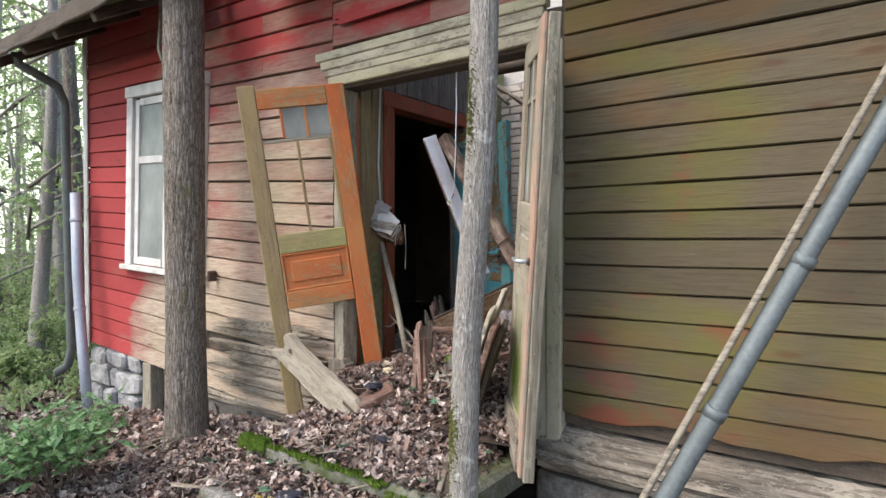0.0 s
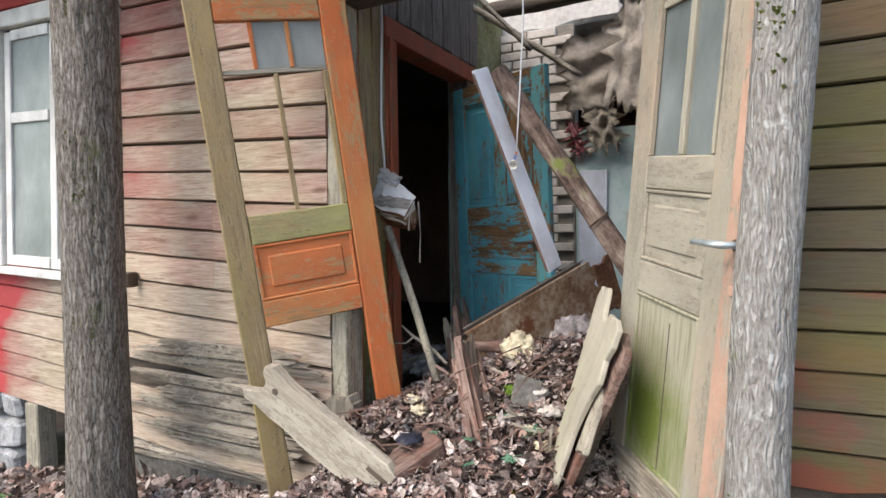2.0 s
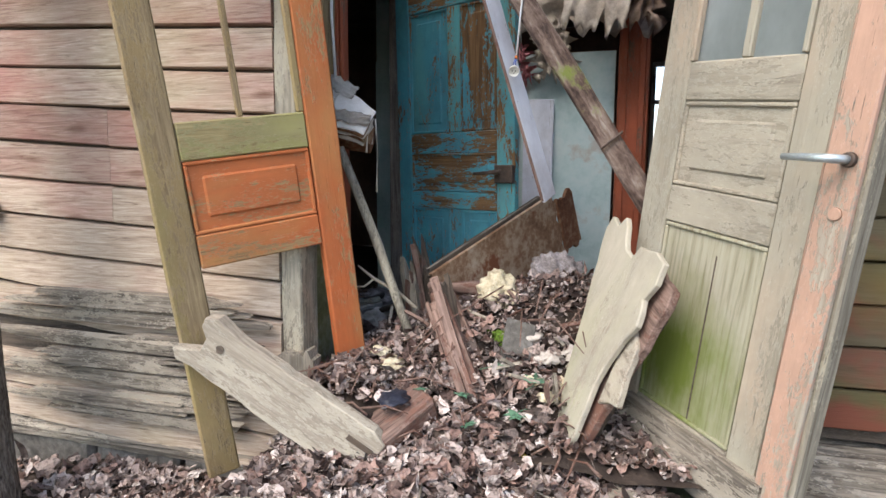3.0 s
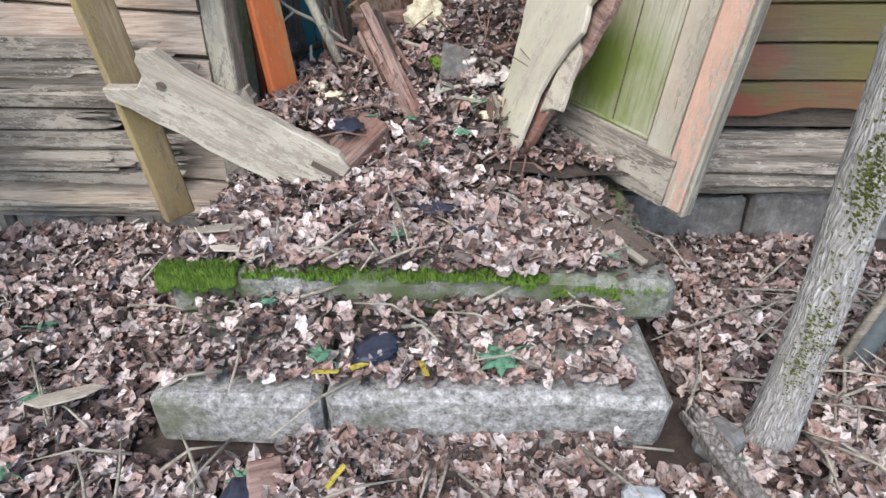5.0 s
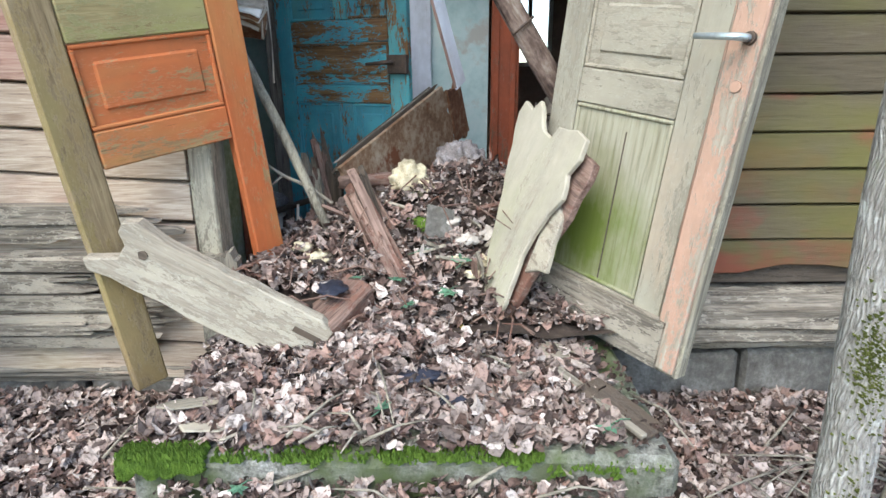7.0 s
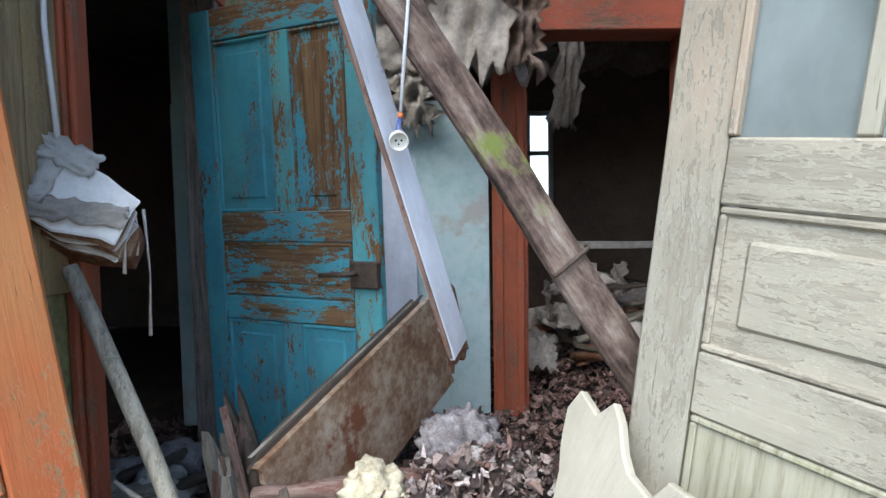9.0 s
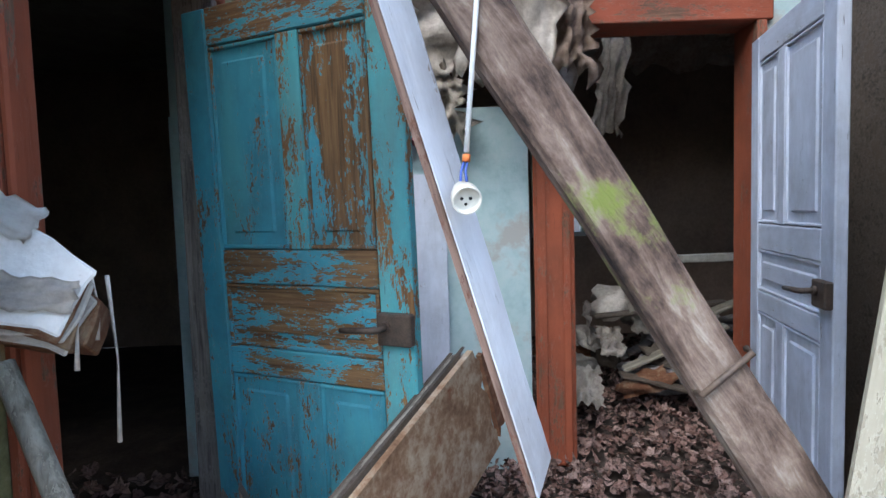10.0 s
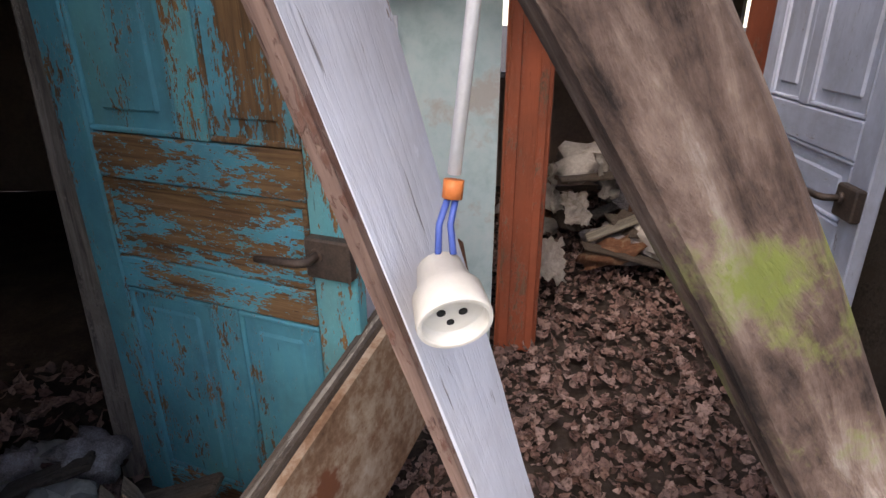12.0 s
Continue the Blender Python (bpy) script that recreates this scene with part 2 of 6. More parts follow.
M_PLANKW = painted_wood("white_plank_paint", (0.66, 0.68, 0.74), (0.16, 0.10, 0.07), (0.40, 0.34, 0.29), 0.1, "x")
def beam_wood():
    """Old grey-brown timber with cracks and a green growth a good way up."""
    m, n, l, b = mat("old_beam", 0.92)
    v = coords(n, l, (1.0, 5, 5))
    g = noise_node(n, l, v, 6, 9, 0.7, 0.5)
    blot = noise_node(n, l, coords(n, l, (1, 1.4, 1.4)), 9, 7, 0.7)
    col = ramp(n, l, maths(n, l, "ADD", maths(n, l, "MULTIPLY", g, 0.55), maths(n, l, "MULTIPLY", blot, 0.45)), [(0.36, (0.02, 0.014, 0.012)), (0.45, (0.105, 0.070, 0.055)), (0.53, (0.20, 0.145, 0.115)), (0.64, (0.38, 0.33, 0.28))])
    tc = n.new("ShaderNodeTexCoord")
    sep = n.new("ShaderNodeSeparateXYZ")
    l.new(tc.outputs["Object"], sep.inputs[0])
    growth = n.new("ShaderNodeMapRange")
    growth.interpolation_type = "SMOOTHSTEP"
    off = maths(n, l, "ABSOLUTE", maths(n, l, "SUBTRACT", sep.outputs["X"], 1.53), 0)
    growth.inputs["From Min"].default_value, growth.inputs["From Max"].default_value = 0.2, 0.04
    l.new(off, growth.inputs["Value"])
    mask = step(n, l, maths(n, l, "ADD", blot, maths(n, l, "MULTIPLY", growth.outputs[0], 0.21)), 0.67, 0.80)
    l.new(mixed(n, l, mask, col, (0.17, 0.20, 0.05)), b.inputs["Base Color"])
    bump(n, l, b, maths(n, l, "ADD", g, blot), 0.9, 0.012)
    return m


M_BEAM = beam_wood()
M_BRDOOR = mottled("warped_board", [(0.3, (0.07, 0.03, 0.018)), (0.5, (0.19, 0.085, 0.045)), (0.7, (0.36, 0.27, 0.17))], 4, 0.85, 0.006)
M_PLASTER = mottled("blue_plaster", [(0.3, (0.30, 0.42, 0.43)), (0.5, (0.44, 0.56, 0.56)), (0.75, (0.58, 0.63, 0.62))], 3, 0.9, 0.012, 6, ((0.42, 0.41, 0.38), 0.58, 0.64, 2.0))
M_LIME = mottled("limewash", [(0.3, (0.42, 0.38, 0.34)), (0.55, (0.66, 0.62, 0.57)), (0.75, (0.78, 0.75, 0.7))], 3, 0.92, 0.012)
M_BRICK = mottled("whitewashed_brick", [(0.3, (0.40, 0.34, 0.29)), (0.5, (0.62, 0.57, 0.51)), (0.8, (0.72, 0.68, 0.62))], 5, 0.92, 0.008, 8, ((0.33, 0.2, 0.14), 0.62, 0.7, 6))
M_MORTAR = mottled("mortar", [(0.3, (0.16, 0.14, 0.12)), (0.7, (0.3, 0.27, 0.23))], 9, 0.95)
M_GREEN_PL = mottled("mossy_plaster", [(0.3, (0.12, 0.11, 0.05)), (0.5, (0.25, 0.25, 0.12)), (0.75, (0.5, 0.48, 0.38))], 4, 0.9, 0.01)
M_STONE = mottled("granite", [(0.36, (0.06, 0.056, 0.05)), (0.47, (0.20, 0.19, 0.17)), (0.56, (0.33, 0.315, 0.29)), (0.66, (0.52, 0.50, 0.47))], 40, 0.9, 0.012, 3, ((0.10, 0.105, 0.06), 0.52, 0.66, 3.0))
M_STONEG = mottled("mossy_granite", [(0.36, (0.05, 0.05, 0.04)), (0.47, (0.17, 0.165, 0.14)), (0.56, (0.30, 0.29, 0.26)), (0.66, (0.50, 0.48, 0.45))], 40, 0.9, 0.012, 3, ((0.075, 0.095, 0.035), 0.40, 0.62, 5.0))
M_FOUND = mottled("foundation_stone", [(0.3, (0.05, 0.046, 0.04)), (0.5, (0.14, 0.13, 0.115)), (0.75, (0.34, 0.325, 0.30))], 4, 0.95, 0.02)
M_SOIL = mottled("forest_soil", [(0.3, (0.018, 0.013, 0.01)), (0.5, (0.05, 0.036, 0.028)), (0.75, (0.12, 0.09, 0.07))], 5, 0.95, 0.02, 9)
M_MOSS = mottled("moss", [(0.3, (0.03, 0.055, 0.008)), (0.5, (0.10, 0.17, 0.02)), (0.75, (0.22, 0.32, 0.05))], 40, 0.95, 0.01)
def bark(name, deep, mid, pale, cells, lichen, amount, relief):
    """Bark in long plates parted by dark furrows, with spots of lichen or moss."""
    m, n, l, b = mat(name, 0.95)
    warp = n.new("ShaderNodeTexNoise")
    warp.inputs["Scale"].default_value = 9.0
    v = coords(n, l, (1, 1, 1), True)
    l.new(v, warp.inputs["Vector"])
    sc = n.new("ShaderNodeVectorMath")
    sc.operation = "SCALE"
    sc.inputs["Scale"].default_value = 0.035
    l.new(warp.outputs["Color"], sc.inputs[0])
    ad = n.new("ShaderNodeVectorMath")
    l.new(v, ad.inputs[0])
    l.new(sc.outputs[0], ad.inputs[1])
    mp = n.new("ShaderNodeMapping")
    mp.inputs["Scale"].default_value = (cells, cells, cells * 0.13)
    l.new(ad.outputs[0], mp.inputs[0])
    vo = n.new("ShaderNodeTexVoronoi")
    vo.feature = "DISTANCE_TO_EDGE"
    vo.inputs["Scale"].default_value = 1.0
    l.new(mp.outputs[0], vo.inputs["Vector"])
    fine = noise_node(n, l, coords(n, l, (1, 1, 0.4), True), 110, 6, 0.7)
    big = noise_node(n, l, v, 5, 4, 0.6)
    plate = step(n, l, maths(n, l, "ADD", vo.outputs["Distance"], maths(n, l, "MULTIPLY", maths(n, l, "SUBTRACT", fine, 0.5), 0.7)), -0.12, 0.34)
    col = ramp(n, l, plate, [(0.05, deep), (0.4, mid), (0.95, pale)])
    col = mixed(n, l, 0.5, col, ramp(n, l, fine, [(0.35, (0.45, 0.44, 0.42)), (0.65, (1, 1, 1))]), "MULTIPLY")
    spot = step(n, l, noise_node(n, l, v, 16, 5, 0.6), 0.60, 0.66)
    col = mixed(n, l, maths(n, l, "MULTIPLY", spot, amount), col, lichen)
    green = step(n, l, maths(n, l, "ADD", maths(n, l, "MULTIPLY", big, 0.7), maths(n, l, "MULTIPLY", fine, 0.3)), 0.60, 0.68)
    col = mixed(n, l, maths(n, l, "MULTIPLY", green, 0.6), col, (0.15, 0.165, 0.05))
    l.new(col, b.inputs["Base Color"])
    bump(n, l, b, maths(n, l, "ADD", plate, maths(n, l, "MULTIPLY", fine, 0.35)), 0.9, relief)
    return m


M_BARK = bark("bark_grey", (0.27, 0.245, 0.215), (0.39, 0.36, 0.325), (0.48, 0.455, 0.42), 120, (0.66, 0.66, 0.62), 0.7, 0.008)
M_BARKD = bark("bark_brown", (0.09, 0.068, 0.055), (0.23, 0.195, 0.163), (0.36, 0.32, 0.28), 52, (0.45, 0.43, 0.38), 0.25, 0.012)
M_ZINC = mottled("dull_zinc", [(0.3, (0.10, 0.115, 0.115)), (0.6, (0.185, 0.215, 0.22)), (0.8, (0.25, 0.285, 0.29))], 6, 0.55, 0.002, metal=0.25)
M_ZINCL = mottled("pale_zinc", [(0.3, (0.27, 0.30, 0.35)), (0.7, (0.42, 0.46, 0.53))], 6, 0.55, 0.002, metal=0.2)
M_PIPED = mottled("dark_pipe", [(0.3, (0.06, 0.07, 0.065)), (0.7, (0.14, 0.16, 0.15))], 8, 0.6, 0.002)
M_CLOTH = mottled("dirty_cloth", [(0.3, (0.33, 0.28, 0.23)), (0.6, (0.66, 0.60, 0.53)), (0.8, (0.75, 0.7, 0.64))], 5, 0.95, 0.008)
M_FLUFF = mottled("yellow_wadding", [(0.3, (0.30, 0.24, 0.14)), (0.5, (0.62, 0.54, 0.37)), (0.75, (0.78, 0.72, 0.55))], 18, 1.0, 0.012)
M_WADG = mottled("grey_wadding", [(0.3, (0.08, 0.07, 0.065)), (0.5, (0.30, 0.26, 0.25)), (0.75, (0.62, 0.57, 0.56))], 22, 1.0, 0.015)
M_TARP = mottled("black_rubber", [(0.3, (0.012, 0.013, 0.02)), (0.7, (0.05, 0.055, 0.08))], 10, 0.45, 0.003)
M_DARK = mottled("grey_brown_plaster", [(0.3, (0.20, 0.18, 0.16)), (0.7, (0.42, 0.385, 0.34))], 3, 0.95)
M_ROOMW = mottled("brown_wallpaper", [(0.3, (0.16, 0.11, 0.085)), (0.7, (0.30, 0.22, 0.17))], 3, 0.95)
M_PLASTIC = mottled("white_plastic", [(0.3, (0.52, 0.5, 0.44)), (0.7, (0.64, 0.62, 0.56))], 12, 0.35, 0.001)
M_CORD = mottled("white_cord", [(0.3, (0.6, 0.6, 0.6)), (0.7, (0.78, 0.78, 0.78))], 20, 0.5, 0.001)
M_BLUE = mottled("blue_wire", [(0.3, (0.04, 0.07, 0.25)), (0.7, (0.07, 0.12, 0.4))], 20, 0.4, 0.001)
M_TAPE = mottled("orange_tape", [(0.3, (0.45, 0.12, 0.03)), (0.7, (0.62, 0.2, 0.06))], 30, 0.5, 0.001)
M_IRON = mottled("rusty_iron", [(0.3, (0.06, 0.05, 0.045)), (0.7, (0.17, 0.12, 0.09))], 20, 0.6, 0.002, metal=0.5)
M_STEEL = mottled("worn_steel", [(0.3, (0.42, 0.47, 0.48)), (0.7, (0.62, 0.68, 0.69))], 15, 0.35, 0.001, metal=0.6)
M_HOLE = mottled("dark_hole", [(0.3, (0.01, 0.01, 0.01)), (0.7, (0.02, 0.02, 0.02))], 15)
M_ROOF = mottled("mossy_roof", [(0.3, (0.03, 0.04, 0.02)), (0.5, (0.09, 0.10, 0.05)), (0.75, (0.22, 0.24, 0.12))], 5, 0.95, 0.03)
M_LITTER = leafy("dead_leaves", [(0.06, 0.042, 0.036), (0.52, 0.41, 0.355), (0.17, 0.105, 0.085), (0.74, 0.62, 0.55), (0.40, 0.30, 0.26), (0.035, 0.024, 0.02), (0.66, 0.54, 0.47), (0.30, 0.18, 0.145), (0.85, 0.75, 0.68), (0.11, 0.075, 0.064), (0.05, 0.032, 0.027), (0.48, 0.31, 0.25), (0.09, 0.06, 0.05), (0.78, 0.67, 0.61)], 0.7, 0.1)
# Near-black leaf bits: shade in the litter's gaps, put in as colour.
M_SHADE_CRUMB = leafy("gap_shade_crumb", [(0.025, 0.017, 0.014), (0.08, 0.05, 0.04), (0.16, 0.105, 0.085), (0.04, 0.028, 0.022)], 0.85)
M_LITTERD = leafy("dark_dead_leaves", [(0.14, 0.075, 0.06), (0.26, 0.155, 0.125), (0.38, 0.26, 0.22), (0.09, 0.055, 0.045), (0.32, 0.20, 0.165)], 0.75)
M_GREEN = leafy("green_leaves", [(0.16, 0.31, 0.13), (0.26, 0.45, 0.2), (0.2, 0.37, 0.16), (0.34, 0.52, 0.27)], 0.45, 0.35)
M_MAPLE = leafy("maple_leaf", [(0.10, 0.25, 0.14), (0.16, 0.32, 0.2)], 0.5, 0.25)
M_FOREST = leafy("forest_leaves", [(0.24, 0.36, 0.13), (0.36, 0.48, 0.22), (0.46, 0.57, 0.30), (0.28, 0.40, 0.17)], 0.6, 0.6)
M_YELLOW = leafy("yellow_leaf", [(0.5, 0.5, 0.08), (0.55, 0.42, 0.08)], 0.6, 0.2)


def glass_mat():
    m, n, l, b = mat("dusty_glass", 0.12)
    b.inputs["Transmission Weight"].default_value = 0.6
    f = noise_node(n, l, coords(n, l, (1, 1, 0.6)), 5, 6, 0.6)
    l.new(ramp(n, l, f, [(0.35, (0.26, 0.30, 0.29)), (0.7, (0.52, 0.57, 0.56))]), b.inputs["Base Color"])
    l.new(step(n, l, f, -0.3, 1.3), b.inputs["Roughness"])
    return m


M_GLASS = glass_mat()


# ---- building blocks ----
def thing(name, label, category, m=None, group="", kind=""):
    ob = new(name)
    ob.empty_display_size = 0.1
    if m is not None:
        ob.matrix_basis = m
    return tagged(ob, label, category, group, kind)


def mesh_of(name, bm, material):
    me = bpy.data.meshes.new(name)
    bm.normal_update()
    bm.to_mesh(me)
    bm.free()
    me.materials.append(material)
    return me


def part(name, bm, material, parent, label=""):
    ob = new(name, mesh_of(name, bm, material))
    ob.parent = parent
    return tagged(ob, label)


def solo(name, bm, material, label, category, m=None, group="", kind=""):
    ob = new(name, mesh_of(name, bm, material))
    if m is not None:
        ob.matrix_basis = m
    return tagged(ob, label, category, group, kind)


def box(x0, x1, y0, y1, z0, z1, bevel=0.003, bm=None, cuts=0, rough=0.0, seed=0.0):
    """A box with worn edges; cuts and rough make its long faces uneven."""
    b = bmesh.new()
    bmesh.ops.create_cube(b, size=1)
    bmesh.ops.scale(b, vec=(x1 - x0, y1 - y0, z1 - z0), verts=b.verts)
    bmesh.ops.translate(b, vec=((x0 + x1) / 2, (y0 + y1) / 2, (z0 + z1) / 2), verts=b.verts)
    if bevel:
        bmesh.ops.bevel(b, geom=b.edges[:], offset=bevel, segments=1, affect="EDGES")
    if cuts:
        size = (x1 - x0, y1 - y0, z1 - z0)
        k = size.index(max(size))
        lo = (x0, y0, z0)[k]
        for i in range(1, cuts + 1):
            co, no = [0, 0, 0], [0, 0, 0]
            co[k], no[k] = lo + size[k] * i / (cuts + 1), 1
            bmesh.ops.bisect_plane(b, geom=b.verts[:] + b.edges[:] + b.faces[:], plane_co=co, plane_no=no)
    if rough:
        for v in b.verts:
            v.co += rough * (noise.noise_vector(v.co * 4 + Vector((seed, seed * 2, 7))))
    if bm is None:
        return b
    me = bpy.data.meshes.new("tmp")
    b.to_mesh(me)
    b.free()
    bm.from_mesh(me)
    bpy.data.meshes.remove(me)
    return bm


def axes(o, x_to, z_to):
    """A pose at o, its x axis towards x_to and its z axis as near to z_to as can be."""
    o, x_to, z_to = Vector(o), Vector(x_to), Vector(z_to)
    z = (z_to - o).normalized()
    x = (x_to - o)
    x = (x - x.dot(z) * z).normalized()
    y = z.cross(x)
    m = Matrix((x, y, z)).transposed().to_4x4()
    m.translation = o
    return m


def along(a, b, up=(0, 0, 1)):
    """A pose at a with its x axis towards b."""
    a, b = Vector(a), Vector(b)
    x = (b - a).normalized()
    y = Vector(up).cross(x).normalized()
    m = Matrix((x, y, x.cross(y))).transposed().to_4x4()
    m.translation = a
    return m


def tube(points, radii, sides=10, wob=0.0, seed=0.0, cap=True):
    """A round bar through points, with a radius for each."""
    b = bmesh.new()
    pts = [Vector(p) for p in points]
    rings = []
    for i, p in enumerate(pts):
        d = (pts[min(i + 1, len(pts) - 1)] - pts[max(i - 1, 0)]).normalized()
        u = d.orthogonal().normalized() if i == 0 else (u - u.dot(d) * d).normalized()
        w = d.cross(u)
        ring = []
        for k in range(sides):
            a = 2 * math.pi * k / sides
            r = radii[i]
            if wob:
                r *= 1 + wob * noise.noise(Vector((math.cos(a) * 1.3, math.sin(a) * 1.3, p.length * 2.5 + seed)))
            ring.append(b.verts.new(p + r * (math.cos(a) * u + math.sin(a) * w)))
        rings.append(ring)
    for r0, r1 in zip(rings, rings[1:]):
        for k in range(sides):
            f = b.faces.new((r0[k], r0[(k + 1) % sides], r1[(k + 1) % sides], r1[k]))
            f.smooth = True
    if cap:
        b.faces.new(rings[0][::-1])
        b.faces.new(rings[-1])
    return b


def lump(size, seed, amount=0.3, freq=2.0, sub=3):
    """An uneven soft heap, flat underneath."""
    b = bmesh.new()
    bmesh.ops.create_icosphere(b, subdivisions=sub, radius=1)
    for v in b.verts:
        d = 1 + amount * noise.fractal(v.co * freq + Vector((seed, 3.1 * seed, 1.7)), 1.0, 2.0, 4)
        v.co = Vector((v.co.x * size[0], v.co.y * size[1], v.co.z * size[2])) * d
        v.co.z = max(v.co.z, -0.25 * size[2])
    for f in b.faces:
        f.smooth = True
    return b


def splintered(length, height, thick, seed, both=False, depth=0.12, cuts=14):
    """A board along x whose far end is broken into splinters."""
    rnd = random.Random(seed)
    b = bmesh.new()
    def end(sign, base):
        ph = rnd.random() * 50
        return [base + sign * depth * max(0.0, min(1.0, 0.42 + 1.1 * noise.noise(Vector((i * 0.47, ph, 0))) + 0.45 * (rnd.random() ** 2) - 0.1)) for i in range(cuts + 1)]
    r, lft = end(1, length - depth), (end(-1, depth) if both else [0.0] * (cuts + 1))
    mids = [0.33, 0.66]
    grid = {}
    for s in (0, 1):
        for i in range(cuts + 1):
            z = height * i / cuts
            xs = [lft[i]] + [lft[i] + (r[i] - lft[i]) * k for k in mids] + [r[i]]
            for k, x in enumerate(xs):
                grid[s, i, k] = b.verts.new((x, (s - 0.5) * thick + 0.006 * noise.noise(Vector((x * 3, z * 5, seed))), z))
    for s in (0, 1):
        for i in range(cuts):
            for k in range(3):
                q = [grid[s, i, k], grid[s, i, k + 1], grid[s, i + 1, k + 1], grid[s, i + 1, k]]
                b.faces.new(q if s == 0 else q[::-1])
    for i in range(cuts):
        b.faces.new([grid[0, i, 0], grid[0, i + 1, 0], grid[1, i + 1, 0], grid[1, i, 0]])
        b.faces.new([grid[0, i, 3], grid[1, i, 3], grid[1, i + 1, 3], grid[0, i + 1, 3]])
    for k in range(3):
        b.faces.new([grid[0, 0, k], grid[1, 0, k], grid[1, 0, k + 1], grid[0, 0, k + 1]])
        b.faces.new([grid[0, cuts, k], grid[0, cuts, k + 1], grid[1, cuts, k + 1], grid[1, cuts, k]])
    return b


# ---- heights of the ground and of the litter ----
def bell(x, y, cx, cy, sx, sy):
    return math.exp(-((x - cx) / sx) ** 2 - ((y - cy) / sy) ** 2)


def ground_z(x, y):
    near = max(0.0, min(1.0, (y - 0.9) / 1.8))
    z = 0.03 + 0.035 * near * near + 0.05 * noise.noise(Vector((x * 0.9, y * 0.9, 0))) + 0.02 * noise.noise(Vector((x * 4, y * 4, 3)))
    far = max(0.0, -x - 7)
    return z + 0.03 * far - 0.0006 * far * far - 0.11 * max(0.0, min(3.0, -x - 3.9)) * max(0.0, min(1.0, (y + 1) / 3))


def pile_z(x, y):
    """Rubble and leaves heaped in the porch, falling on to the landing."""
    z = 0.44 + 0.33 * bell(x, y, -2.35, 3.35, 0.62, 0.45) + 0.30 * bell(x, y, -1.85, 3.55, 0.4, 0.35) + 0.12 * bell(x, y, -2.75, 2.75, 0.35, 0.3)
    return z + 0.035 * noise.noise(Vector((x * 4, y * 4, 9))) + 0.02 * noise.noise(Vector((x * 11, y * 11, 4)))


def sheet(x0, x1, y0, y1, nx, ny, fz, drop=0.0):
    b = bmesh.new()
    vs = [[b.verts.new((x0 + (x1 - x0) * i / nx, y0 + (y1 - y0) * j / ny, 0)) for i in range(nx + 1)] for j in range(ny + 1)]
    for row in vs:
        for v in row:
            v.co.z = fz(v.co.x, v.co.y)
    for j in range(ny):
        for i in range(nx):
            f = b.faces.new((vs[j][i], vs[j][i + 1], vs[j + 1][i + 1], vs[j + 1][i]))
            f.smooth = True
    return b


# one sheet of ground, fine near the house and coarse towards the horizon
def ground_mesh():
    b = bmesh.new()
    xs = [-900, -300, -120, -60, -35, -24] + [-18 + 0.75 * i for i in range(14)] + [-7.5 + 0.2 * i for i in range(52)] + [4, 7, 12, 25, 60, 200, 900]
    ys = [-900, -300, -100, -40, -18, -9, -5, -3.5, -2.5] + [-1.8 + 0.2 * i for i in range(24)] + [3.2, 4.5, 7, 10, 14, 20, 30, 60, 150, 400, 900]
    vs = [[b.verts.new((x, y, min(ground_z(x, y), 0.4) if x > -60 else 0.2)) for x in xs] for y in ys]
    for j in range(len(ys) - 1):
        for i in range(len(xs) - 1):
            b.faces.new((vs[j][i], vs[j][i + 1], vs[j + 1][i + 1], vs[j + 1][i])).smooth = True
    return b


solo("ground", ground_mesh(), M_SOIL, "dark forest soil strewn with dead leaves", "ground", kind="structure")

# ---- the house: shell ----
FY = 2.9          # the front's outer face
LX, RX = -6.9, 3.0
BACK = 8.6


def wall(name, boxes, material, label):
    b = bmesh.new()
    for q in boxes:
        box(*q, bevel=0, bm=b)
    return solo(name, b, material, label, "wall", kind="structure")


wall_front = wall("wall_front", [
    (LX, -5.95, FY + 0.03, FY + 0.15, 0.40, 3.75), (-5.95, -4.68, FY + 0.03, FY + 0.15, 0.36, 1.30), (-5.95, -4.68, FY + 0.03, FY + 0.15, 3.0, 3.75),
    (-4.68, -3.06, FY + 0.03, FY + 0.15, 0.5, 3.75), (-3.06, -1.34, FY + 0.03, FY + 0.15, 3.35, 3.75), (-1.34, RX, FY + 0.03, FY + 0.15, 0.56, 3.75)],
    M_DARKWOOD, "timber front wall clad in weathered red boards")
wall("wall_end", [(LX, LX + 0.14, FY + 0.152, BACK, 0.4, 3.65)], M_DARKWOOD, "timber end wall of the old house")
wall("wall_far_end", [(RX - 0.14, RX, FY + 0.152, BACK, 0.4, 3.65)], M_ROOMW, "timber far end wall of the old house")
wall("wall_back", [(LX + 0.142, -1.32, BACK - 0.14, BACK, 0.4, 3.65), (-0.75, 0.98, BACK - 0.14, BACK, 0.4, 3.65), (1.75, RX - 0.142, BACK - 0.14, BACK, 0.4, 3.65),
     (-1.32, -0.75, BACK - 0.14, BACK, 0.4, 1.45), (-1.32, -0.75, BACK - 0.14, BACK, 2.75, 3.65), (0.98, 1.75, BACK - 0.14, BACK, 0.4, 1.3), (0.98, 1.75, BACK - 0.14, BACK, 2.95, 3.65)],
     M_ROOMW, "brown papered back wall with two windows")
